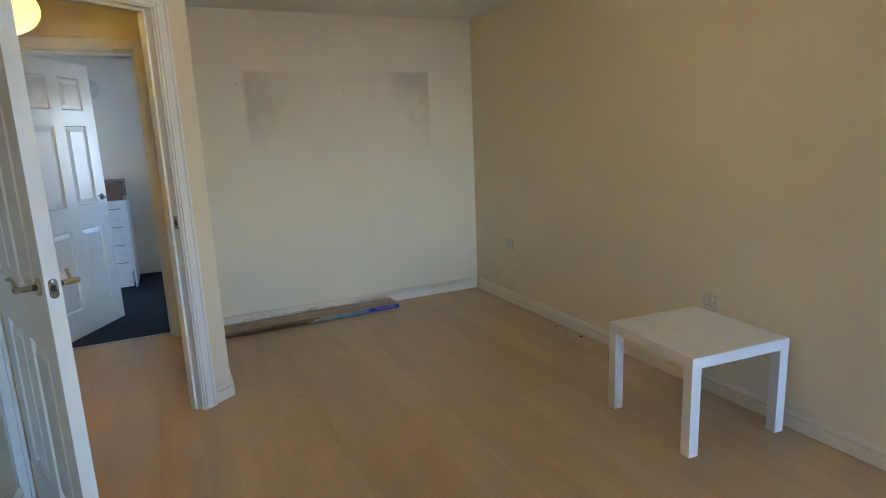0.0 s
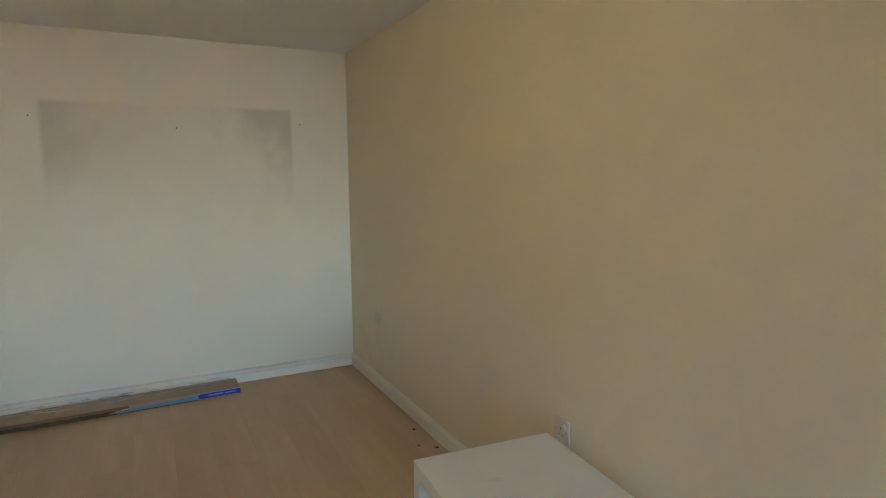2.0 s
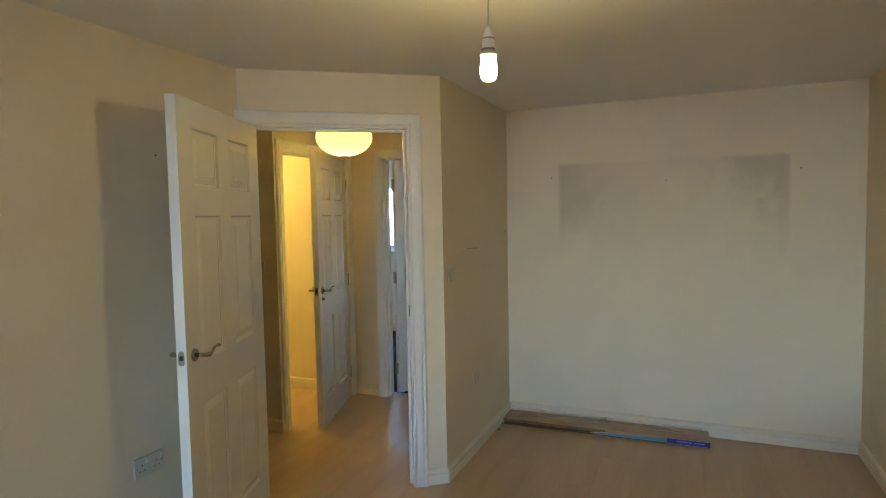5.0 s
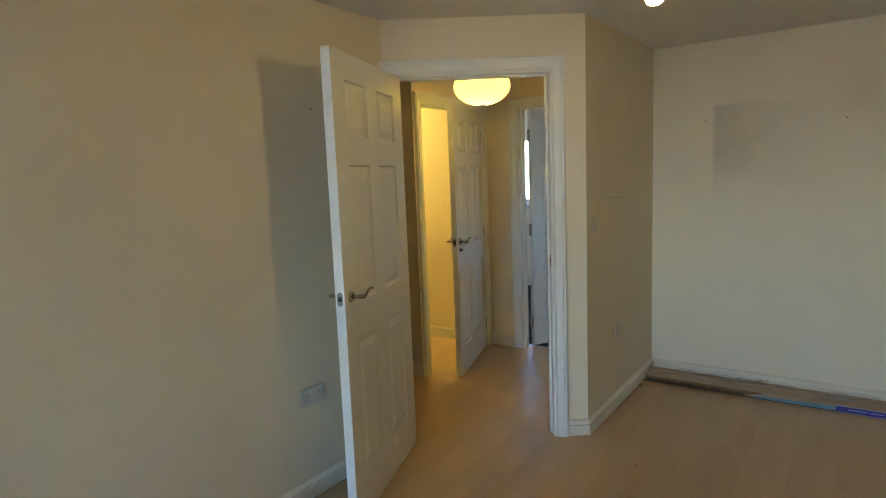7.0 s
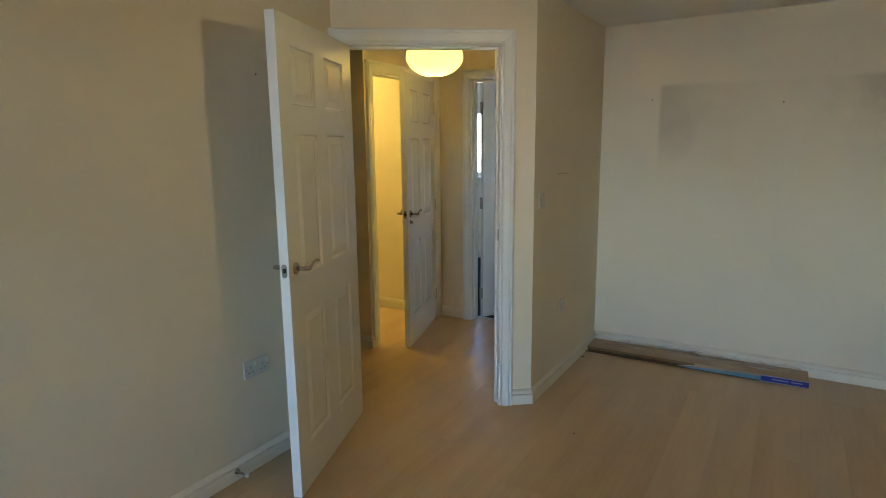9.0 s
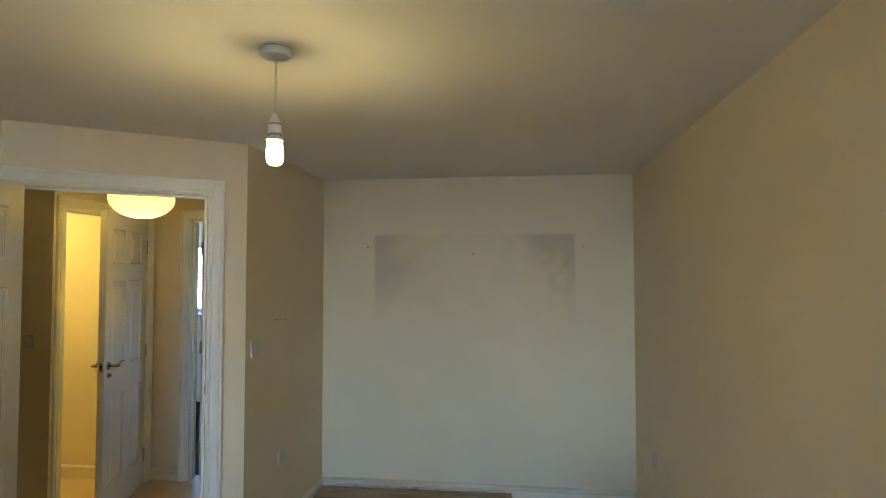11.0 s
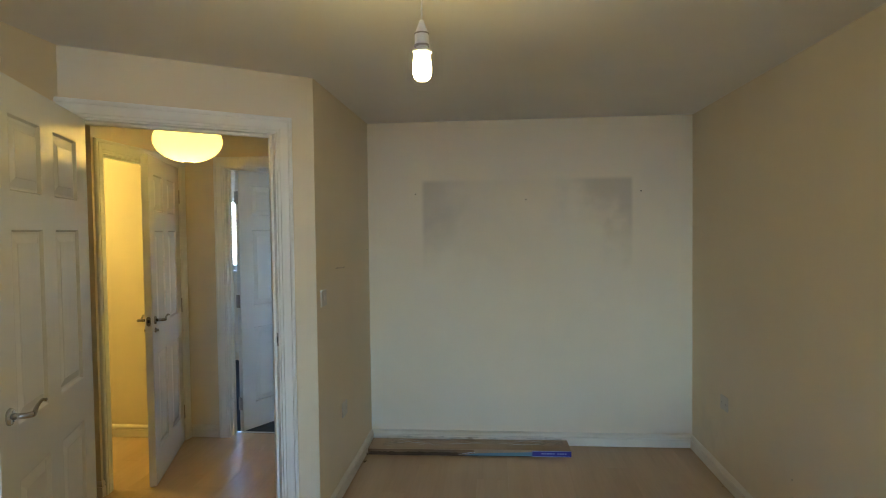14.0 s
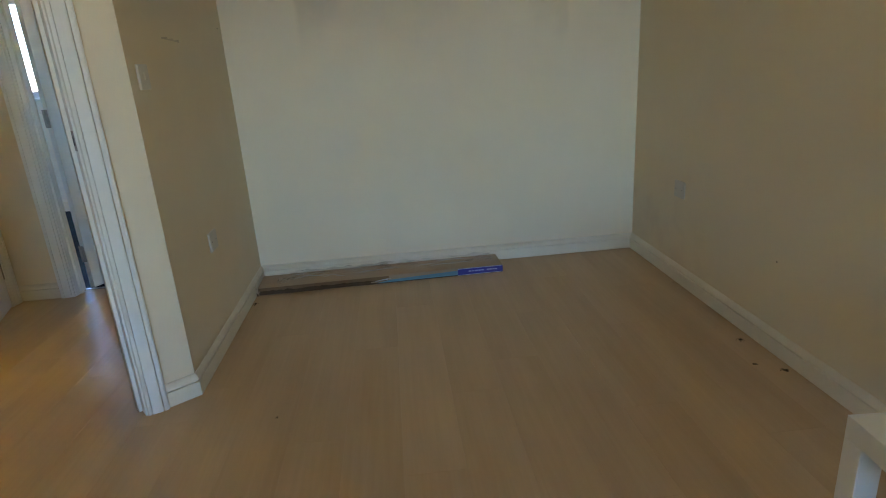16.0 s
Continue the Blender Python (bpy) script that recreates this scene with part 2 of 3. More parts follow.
def laminate_material():
    """Pale oak-look laminate, each board a little different in tone, grain along y."""
    mat = bpy.data.materials.new("oak_laminate")
    mat.use_nodes = True
    n, l = mat.node_tree.nodes, mat.node_tree.links
    b = n["Principled BSDF"]
    geo = n.new("ShaderNodeNewGeometry")
    info = n.new("ShaderNodeObjectInfo")
    off = n.new("ShaderNodeVectorMath")
    off.operation = "MULTIPLY_ADD"
    comb = n.new("ShaderNodeCombineXYZ")
    for i in range(3):
        l.new(info.outputs["Random"], comb.inputs[i])
    l.new(comb.outputs[0], off.inputs[0])
    off.inputs[1].default_value = (37.0, 71.0, 13.0)
    l.new(geo.outputs["Position"], off.inputs[2])
    grain_map, cloud_map = n.new("ShaderNodeMapping"), n.new("ShaderNodeMapping")
    grain_map.inputs["Scale"].default_value = (60, 2.2, 1)
    cloud_map.inputs["Scale"].default_value = (7, 0.9, 1)
    grain, cloud, wear = (n.new("ShaderNodeTexNoise") for _ in range(3))
    for mp, tex in ((grain_map, grain), (cloud_map, cloud)):
        l.new(off.outputs[0], mp.inputs["Vector"])
        l.new(mp.outputs[0], tex.inputs["Vector"])
        tex.inputs["Scale"].default_value, tex.inputs["Detail"].default_value = 1.0, 6
    grain.inputs["Distortion"].default_value = 0.6
    l.new(geo.outputs["Position"], wear.inputs["Vector"])
    wear.inputs["Scale"].default_value, wear.inputs["Detail"].default_value = 2.4, 4
    tone = math_node(mat, "MULTIPLY_ADD", info.outputs["Random"], 0.11, 0.0)
    tone = math_node(mat, "ADD", tone, math_node(mat, "MULTIPLY", cloud.outputs["Fac"], 0.75))
    tone = math_node(mat, "ADD", tone, math_node(mat, "MULTIPLY", grain.outputs["Fac"], 0.30))
    tone = math_node(mat, "ADD", tone, math_node(mat, "MULTIPLY", wear.outputs["Fac"], 0.19))
    ramp = n.new("ShaderNodeValToRGB")
    e = ramp.color_ramp.elements
    e[0].position, e[0].color = 0.40, (0.462, 0.314, 0.171, 1)
    e[1].position, e[1].color = 0.95, (0.608, 0.442, 0.263, 1)
    l.new(tone, ramp.inputs["Fac"])
    l.new(ramp.outputs["Color"], b.inputs["Base Color"])
    l.new(math_node(mat, "MULTIPLY_ADD", wear.outputs["Fac"], 0.10, 0.29), b.inputs["Roughness"])
    bp = n.new("ShaderNodeBump")
    bp.inputs["Strength"].default_value, bp.inputs["Distance"].default_value = 0.05, 0.001
    l.new(grain.outputs["Fac"], bp.inputs["Height"])
    l.new(bp.outputs["Normal"], b.inputs["Normal"])
    return mat


glass = glass_material()
film = film_material()
# whitish, half see-through colour that paints highlights on the wrap
wrap_glint_mat = material("wrap_glint_white", (0.80, 0.78, 0.74), 0.18, spread=0.1, scale=30, fine=200, bump=0.1)
wrap_glint_mat.node_tree.nodes["Principled BSDF"].inputs["Alpha"].default_value = 0.6
laminate = laminate_material()


# building helpers
def finish(name, bm, mat, parent=None, label="", smooth=False):
    me = bpy.data.meshes.new(name)
    bmesh.ops.recalc_face_normals(bm, faces=bm.faces)
    bm.to_mesh(me)
    bm.free()
    me.materials.append(mat)
    if smooth:
        me.polygons.foreach_set("use_smooth", [True] * len(me.polygons))
    ob = new(name, me)
    if parent:
        ob.parent = parent
    if label:
        tagged(ob, label=label)
    return ob


def part(name, bm, mat, parent, label="", smooth=False):
    return finish(name, bm, mat, parent, label, smooth)


def setting(name, bm, mat, label, category):
    return tagged(finish(name, bm, mat), label, category, kind="structure")


def thing(name, m, label, category, group="", kind=""):
    ob = new(name)
    ob.empty_display_size = 0.1
    ob.matrix_world = m
    return tagged(ob, label, category, group, kind)


def box(bm, x0, x1, y0, y1, z0, z1, bevel=0.0):
    r = bmesh.ops.create_cube(bm, size=1.0)
    m = Matrix.Translation(((x0 + x1) / 2, (y0 + y1) / 2, (z0 + z1) / 2)) @ Matrix.Diagonal((x1 - x0, y1 - y0, z1 - z0, 1))
    bmesh.ops.transform(bm, matrix=m, verts=r["verts"])
    if bevel:
        edges = list({e for v in r["verts"] for e in v.link_edges})
        bmesh.ops.bevel(bm, geom=edges, offset=bevel, segments=2, affect="EDGES", profile=0.5)
    return bm


def one_box(*a, bevel=0.0):
    return box(bmesh.new(), *a, bevel=bevel)


def prism(bm, poly, z0, z1):
    lo = [bm.verts.new((x, y, z0)) for x, y in poly]
    hi = [bm.verts.new((x, y, z1)) for x, y in poly]
    bm.faces.new(lo[::-1])
    bm.faces.new(hi)
    for i in range(len(poly)):
        j = (i + 1) % len(poly)
        bm.faces.new((lo[i], lo[j], hi[j], hi[i]))
    return bm


def lathe(bm, profile, seg=32, m=None):
    """Turns (radius, z) pairs round the z axis."""
    rings = []
    for r, z in profile:
        if r < 1e-5:
            rings.append([bm.verts.new((0, 0, z))])
        else:
            rings.append([bm.verts.new((r * math.cos(2 * math.pi * i / seg), r * math.sin(2 * math.pi * i / seg), z)) for i in range(seg)])
    for a, b in zip(rings, rings[1:]):
        for i in range(seg):
            j = (i + 1) % seg
            if len(a) == 1 and len(b) == 1:
                continue
            if len(a) == 1:
                bm.faces.new((a[0], b[j], b[i]))
            elif len(b) == 1:
                bm.faces.new((a[i], a[j], b[0]))
            else:
                bm.faces.new((a[i], a[j], b[j], b[i]))
    if m is not None:
        bmesh.ops.transform(bm, matrix=m, verts=[v for r in rings for v in r])
    return bm


def tube(bm, pts, radii, seg=14, flat=1.0):
    """A round bar along points, with its own radius at each; flat squeezes it upwards."""
    pts = [Vector(p) for p in pts]
    rings = []
    for i, p in enumerate(pts):
        way = (pts[min(i + 1, len(pts) - 1)] - pts[max(i - 1, 0)]).normalized()
        side = way.cross(Vector((0, 0, 1)))
        side = side.normalized() if side.length > 1e-4 else Vector((1, 0, 0))
        up = side.cross(way)
        r = radii[i] if isinstance(radii, (list, tuple)) else radii
        rings.append([bm.verts.new(p + side * r * math.cos(2 * math.pi * k / seg) + up * r * flat * math.sin(2 * math.pi * k / seg)) for k in range(seg)])
    for a, b in zip(rings, rings[1:]):
        for k in range(seg):
            j = (k + 1) % seg
            bm.faces.new((a[k], a[j], b[j], b[k]))
    bm.faces.new(rings[0][::-1])
    bm.faces.new(rings[-1])
    return bm


def sweep(bm, path, profile, closed=False):
    """Runs a profile of (out, z) along a level path with mitred corners; out is to the right of the way walked."""
    pts = [Vector((x, y)) for x, y in path]
    n = len(pts)
    rings = []
    for i, p in enumerate(pts):
        dirs = []
        if i > 0:
            dirs.append((p - pts[i - 1]).normalized())
        if i < n - 1:
            dirs.append((pts[i + 1] - p).normalized())
        normals = [Vector((d.y, -d.x)) for d in dirs]
        s = sum(normals, Vector((0, 0)))
        s = s / s.dot(normals[0]) if len(normals) > 1 else normals[0]
        rings.append([bm.verts.new((p.x + s.x * o, p.y + s.y * o, z)) for o, z in profile])
    for a, b in zip(rings, rings[1:]):
        for k in range(len(profile)):
            j = (k + 1) % len(profile)
            bm.faces.new((a[k], a[j], b[j], b[k]))
    bm.faces.new(rings[0][::-1])
    bm.faces.new(rings[-1])
    return bm


# the plan
H = 2.33
FAR, RIGHT, LEFT, BACK = 0.0, 0.0, -3.155, -10.4
ALC = -2.285
A, B = Vector((ALC, -1.27)), Vector((LEFT, -1.91))
D = (A - B).normalized()
LEN = (A - B).length
TURN = math.degrees(math.atan2(D.y, D.x))
DOORWALL = pose(B.x, B.y, 0, 0, 0, TURN)
HALL_X, HALL_END, CLOSET_FRONT = -3.70, 0.03, -0.975
DOOR_H = 2.035
S0, S1 = 0.050, 0.884
T = 0.10


def wall_with_opening(length, thick, o0, o1, z0, z1, m=None):
    bm = bmesh.new()
    if o0 > 0:
        box(bm, 0, o0, 0, thick, -0.05, H)
    box(bm, o1, length, 0, thick, -0.05, H)
    box(bm, o0, o1, 0, thick, z1, H)
    if z0 > 0:
        box(bm, o0, o1, 0, thick, -0.05, z0)
    bmesh.ops.remove_doubles(bm, verts=bm.verts, dist=1e-5)
    if m is not None:
        bm.transform(m)
    return bm


LIN = 0.026
setting("wall_north", one_box(ALC - T, RIGHT + T, FAR, FAR + 0.12, -0.05, H), far_paint, "magnolia painted far wall with sooty headboard outline", "wall")
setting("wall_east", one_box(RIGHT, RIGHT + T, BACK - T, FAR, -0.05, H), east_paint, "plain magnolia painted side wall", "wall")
setting("wall_west", one_box(LEFT - T, LEFT, BACK, B.y, -0.05, H), wall_paint, "plain magnolia painted wall behind the open door", "wall")
setting("wall_alcove", one_box(ALC - T, ALC, A.y + 0.001, FAR, -0.05, H), wall_paint, "short magnolia painted alcove wall", "wall")
setting("wall_doorway", wall_with_opening(LEN - 0.001, T, S0 - LIN, S1 + LIN, 0, DOOR_H + LIN, DOORWALL), wall_paint, "slanting magnolia wall round the doorway", "wall")
setting("wall_south", wall_with_opening(-LEFT + 2 * T, T, WINDOW_X - WINDOW_W / 2 - LEFT + T, WINDOW_X + WINDOW_W / 2 - LEFT + T, 0.70, 2.20, pose(LEFT - T, BACK - T, 0)), wall_paint, "magnolia painted window wall", "wall")
# hall, closet and bedroom
setting("wall_hall_end", wall_with_opening(1.415, 0.11, 0.42 - LIN, 1.224 + LIN, 0, DOOR_H + LIN, pose(-3.80, HALL_END, 0)), wall_paint, "magnolia wall at the end of the hall", "wall")
setting("wall_closet_side", wall_with_opening(1.004, 0.10, 0.10 - LIN, 0.915 + LIN, 0, DOOR_H + LIN, pose(HALL_X, CLOSET_FRONT, 0, 0, 0, 90)), wall_paint, "magnolia wall with the closet doorway", "wall")
setting("wall_closet_front", one_box(-5.3, HALL_X - T, CLOSET_FRONT, CLOSET_FRONT + 0.1, -0.05, H), wall_paint, "magnolia wall beside the hall passage", "wall")
setting("wall_closet_back", one_box(-5.3, -3.80, 0.0, 0.12, -0.05, H), wall_paint, "magnolia back wall of the lit closet", "wall")
setting("wall_hall_west", one_box(-5.4, -5.3, -2.2, 0.12, -0.05, H), wall_paint, "magnolia wall closing the hall passage", "wall")
setting("wall_hall_south", one_box(-5.3, LEFT - T, -2.2, -2.1, -0.05, H), wall_paint, "magnolia wall of the hall passage", "wall")
setting("wall_bedroom_back", wall_with_opening(4.0, 0.1, 0.35, 1.55, 1.1, 1.98, pose(-5.6, 2.6, 0)), bedroom_paint, "pale bedroom wall with a window", "wall")
setting("wall_bedroom_west", one_box(-5.7, -5.6, 0.14, 2.6, -0.05, H), bedroom_paint, "pale bedroom side wall", "wall")
# opening for the added side window, out of view
setting("wall_bedroom_east", wall_with_opening(2.48, 0.1, 1.005, 1.455, 1.0, 1.90, pose(-1.5, 0.12, 0, 0, 0, 90)), bedroom_paint, "pale bedroom side wall", "wall")
setting("wall_bedroom_front", one_box(-5.6, -3.8, 0.122, 0.14, -0.05, H), bedroom_paint, "pale bedroom wall", "wall")
setting("ceiling", one_box(-5.7, RIGHT + T, BACK - T, 2.7, H, H + 0.12), ceiling_paint, "plain off-white painted ceiling", "ceiling")
setting("floor_base", one_box(-5.7, RIGHT + T, BACK - T, 0.145, -0.06, -0.011), subfloor_mat, "dark boards under the laminate", "floor")
setting("carpet", one_box(-5.6, -1.6, 0.152, 2.6, -0.05, 0.002), carpet_blue, "dark blue bedroom carpet", "carpet")

# skirting boards
SKIRT = [(0, 0.003), (0.016, 0.003), (0.016, 0.0620), (0.0075, 0.0632), (0.0075, 0.0690), (0.0152, 0.0702), (0.0148, 0.076), (0.011, 0.085), (0.006, 0.092), (0.004, 0.095), (0, 0.095)]


def skirting(path, label="white painted skirting board"):
    setting("baseboard", sweep(bmesh.new(), path, SKIRT), skirt_paint, label, "skirting board")


def on_wall(s, out=0.0):
    p = DOORWALL @ Vector((s, -out, 0))
    return (p.x, p.y)


ARCH_W = 0.076
skirting([(LEFT, BACK), (LEFT, B.y - 0.03)])
skirting([on_wall(S1 + 0.006 + ARCH_W), (A.x, A.y), (ALC, FAR), (RIGHT, FAR), (RIGHT, BACK)])
skirting([(-5.3, CLOSET_FRONT), (HALL_X, CLOSET_FRONT), (HALL_X, CLOSET_FRONT + 0.10 - 0.006 - ARCH_W)])
skirting([(HALL_X, HALL_END), (-3.80 + 0.42 - 0.006 - ARCH_W, HALL_END)])
skirting([(-5.3, CLOSET_FRONT + 0.1), (-5.3, 0.0), (HALL_X - T, 0.0)][1:])
skirting([(-5.6, 2.6), (-1.6, 2.6)])


# door frames
def trim_profile(a, b):
    """Section of the moulded trim with two grooves, a and b deep."""
    return [(0, 0), (0, -0.008), (0.003, -0.011), (0.012, -0.011), (0.0125, -0.011 + a), (0.0155, -0.011 + a), (0.016, -0.013), (0.035, -0.017), (0.051, -0.019), (0.0515, -0.019 + b), (0.055, -0.019 + b), (0.0555, -0.019), (0.066, -0.020), (0.073, -0.017), (0.076, -0.011), (0.076, 0)]


def architrave(bm, w, h, y0, facing, section):
    """Moulded trim up one side, over the head and down the other, mitred."""
    path = [(-0.006, 0.0), (-0.006, h + 0.006), (w + 0.006, h + 0.006), (w + 0.006, 0.0)]
    rings = []
    for i, (x, z) in enumerate(path):
        ring = []
        for o, y in section:
            px = x - o if i < 2 else x + o
            pz = z + o if i in (1, 2) else z
            ring.append(bm.verts.new((px, y0 + y * facing, pz)))
        rings.append(ring)
    for a, b in zip(rings, rings[1:]):
        for k in range(len(section)):
            j = (k + 1) % len(section)
            bm.faces.new((a[k], a[j], b[j], b[k]))
    bm.faces.new(rings[0])
    bm.faces.new(rings[-1])
    return bm


def door_frame(m, w, h, depth, stop_y, label, section):
    """The lining, stops and trims of one doorway; x along the opening, y into the wall."""
    f = thing("door_frame", m, label, "door frame", kind="structure")
    bm = bmesh.new()
    box(bm, -LIN, 0, -0.001, depth + 0.001, 0, h)
    box(bm, w, w + LIN, -0.001, depth + 0.001, 0, h)
    box(bm, -LIN, w + LIN, -0.001, depth + 0.001, h, h + LIN)
    part("lining", bm, gloss_white, f)
    bm = bmesh.new()
    box(bm, 0, 0.012, stop_y, stop_y + 0.03, 0, h - 0.012)
    box(bm, w - 0.012, w, stop_y, stop_y + 0.03, 0, h - 0.012)
    box(bm, 0, w, stop_y, stop_y + 0.03, h - 0.012, h)
    part("door_stop_bead", bm, gloss_white, f)
    part("architrave", architrave(bmesh.new(), w, h, 0.0, 1, section), gloss_white, f)
    part("architrave", architrave(bmesh.new(), w, h, depth, -1, section), gloss_white, f)
    return f


frame_room = door_frame(DOORWALL @ pose(S0, 0, 0), S1 - S0, DOOR_H, T, 0.046, "white moulded door frame with a dull steel strike plate", trim_profile(0.0055, 0.0075))
bm = bmesh.new()
box(bm, S1 - S0 - 0.0025, S1 - S0 + 0.001, 0.008, 0.034, 0.985, 1.05, 0.001)
sp = part("strike_plate", bm, steel_dull, frame_room, "dull steel strike plate")
bm = bmesh.new()
box(bm, S1 - S0 - 0.0035, S1 - S0 - 0.002, 0.013, 0.027, 1.003, 1.032)
part("latch_hole", bm, plastic_dark, sp)
door_frame(pose(-3.80 + 0.42, HALL_END, 0), 0.804, DOOR_H, 0.11, 0.04, "white moulded door frame of the bedroom doorway", trim_profile(0.002, 0.004))
door_frame(pose(HALL_X, CLOSET_FRONT, 0, 0, 0, 90) @ pose(0.10, 0, 0), 0.815, DOOR_H, 0.10, 0.046, "white moulded door frame of the lit closet", trim_profile(0.002, 0.004))


# panelled doors
def panel_leaf(w, h, th):
    """A six-panel moulded leaf: sunk mouldings round raised fields on both faces. x from the hinge, y thickness."""
    st, mid = 0.115 * w / 0.815, 0.105 * w / 0.815
    pw = (w - 2 * st - mid) / 2
    xs = [0, st, st + pw, st + pw + mid, w - st, w]
    zs = [0, 0.20, 0.80, 0.965, 1.565, 1.675, 1.915, h]
    bm = bmesh.new()
    for side in (0, 1):
        y0, s = (0.0, 1) if side == 0 else (th, -1)
        for i in range(5):
            for j in range(7):
                x0, x1, z0, z1 = xs[i], xs[i + 1], zs[j], zs[j + 1]
                if i in (1, 3) and j in (1, 3, 5):
                    rings = []
                    for inset, deep in ((0, 0), (0.004, 0.0005), (0.010, 0.0115), (0.018, 0.012), (0.046, 0.0030), (0.0475, 0.0015)):
                        y = y0 + s * deep
                        rings.append([bm.verts.new(c) for c in ((x0 + inset, y, z0 + inset), (x1 - inset, y, z0 + inset), (x1 - inset, y, z1 - inset), (x0 + inset, y, z1 - inset))])
                    for a, b in zip(rings, rings[1:]):
                        for k in range(4):
                            bm.faces.new((a[k], a[(k + 1) % 4], b[(k + 1) % 4], b[k]))
                    bm.faces.new(rings[-1])
                else:
                    bm.faces.new([bm.verts.new(c) for c in ((x0, y0, z0), (x1, y0, z0), (x1, y0, z1), (x0, y0, z1))])
    for i in range(5):
        for z in (0, h):
            bm.faces.new([bm.verts.new(c) for c in ((xs[i], 0, z), (xs[i + 1], 0, z), (xs[i + 1], th, z), (xs[i], th, z))])
    for j in range(7):
        for x in (0, w):
            bm.faces.new([bm.verts.new(c) for c in ((x, 0, zs[j]), (x, th, zs[j]), (x, th, zs[j + 1]), (x, 0, zs[j + 1]))])
    bmesh.ops.remove_doubles(bm, verts=bm.verts, dist=1e-5)
    return bm


def lever(parent, x, z, y, out, lock=False):
    """A scrolled lever on a round rose; out is +1 or -1, the side of the leaf, and the lever points to the hinge."""
    turn = Matrix.Translation((x, y, z)) @ Matrix.Rotation(radians(-90 * out), 4, "X")
    bm = lathe(bmesh.new(), [(0, 0), (0.026, 0), (0.026, 0.004), (0.024, 0.008), (0.019, 0.010), (0.013, 0.011), (0, 0.011)], 28, turn)
    h = part("door_handle", bm, nickel, parent, "satin nickel scrolled lever on a round rose", True)
    bm = bmesh.new()
    o = out
    tube(bm, [(x, y + o * 0.008, z), (x, y + o * 0.03, z), (x, y + o * 0.046, z), (x - 0.006, y + o * 0.053, z), (x - 0.016, y + o * 0.055, z)], [0.0095, 0.009, 0.009, 0.009, 0.0095], 14)
    part("neck", bm, nickel, h, smooth=True)
    bm = bmesh.new()
    pts, rad = [], []
    for i in range(17):
        a = i / 16
        k = min(1.0, max(0.0, (a - 0.25) / 0.65))
        rise = 0.020 * k * k * (3 - 2 * k) - 0.006 * math.sin(math.pi * min(1.0, a / 0.5)) - 0.004 * max(0.0, a - 0.9) / 0.1
        pts.append((x - 0.006 - 0.104 * a, y + o * (0.055 - 0.006 * math.sin(a * 3.1)), z + rise))
        rad.append(0.0105 - 0.0050 * math.sin(math.pi * min(1.0, a / 0.85) / 2) + 0.002 * max(0.0, a - 0.8) / 0.2)
    tube(bm, pts, rad, 14, 0.8)
    part("lever", bm, nickel, h, smooth=True)
    if lock:
        t2 = Matrix.Translation((x, y, z - 0.062)) @ Matrix.Rotation(radians(-90 * out), 4, "X")
        bm = lathe(bmesh.new(), [(0, 0), (0.016, 0), (0.016, 0.005), (0.009, 0.007), (0.008, 0.02), (0, 0.021)], 22, t2)
        part("lock_turn", bm, nickel, h, smooth=True)


def stadium(x0, x1, cy, cz, w, h):
    """A flat plate with round ends, in the plane across x."""
    r, pts = w / 2, []
    for i in range(24):
        a = math.pi * i / 11 if i < 12 else math.pi + math.pi * (i - 12) / 11
        pts.append((cy + r * math.cos(a), cz + (h / 2 - r) * (1 if i < 12 else -1) + r * math.sin(a)))
    bm = bmesh.new()
    lo, hi = [bm.verts.new((x0, y, z)) for y, z in pts], [bm.verts.new((x1, y, z)) for y, z in pts]
    bm.faces.new(lo)
    bm.faces.new(hi[::-1])
    for i in range(24):
        j = (i + 1) % 24
        bm.faces.new((lo[i], lo[j], hi[j], hi[i]))
    return bm


def door(name, m, w, label, side, lock=False):
    """side: +1 if the leaf's thickness lies to local +y of the hinge line, else -1."""
    d = thing(name, m, label, "door", "panelled doors", "structure")
    th = 0.040
    y0 = 0.0 if side > 0 else -th
    bm = panel_leaf(w, 2.022, th)
    bm.transform(Matrix.Translation((0, y0, 0.008)))
    leaf = part("leaf", bm, door_white, d, "white painted six-panel leaf")
    for o, y in ((1, y0 + th), (-1, y0)):
        lever(d, w - 0.062, 1.02, y, o, lock)
    bm = stadium(w - 0.0005, w + 0.0015, y0 + th / 2, 1.02, 0.024, 0.058)
    lp = part("latch_plate", bm, nickel, d, "round-ended bright latch plate on the leaf edge")
    bm = one_box(w + 0.001, w + 0.007, y0 + 0.014, y0 + th - 0.014, 1.012, 1.030, bevel=0.002)
    part("latch_bolt", bm, plastic_dark, lp)
    for z in (0.999, 1.041):
        bm = lathe(bmesh.new(), [(0, 0.0028), (0.003, 0.0024), (0.0035, 0.001), (0.0035, 0)], 10, Matrix.Translation((w, y0 + th / 2, z)) @ Matrix.Rotation(radians(90), 4, "Y"))
        part("screw", bm, steel_dull, lp)
    for z in (0.22, 1.02, 1.82):
        bm = bmesh.new()
        tube(bm, [(-0.004, 0.0, z - 0.05), (-0.004, 0.0, z + 0.05)], 0.0055, 12)
        box(bm, -0.0015, 0.0004, min(0.0, side * 0.032), max(0.0, side * 0.032), z - 0.05, z + 0.05)
        part("hinge", bm, steel_dull, d, "steel butt hinge")
    return d


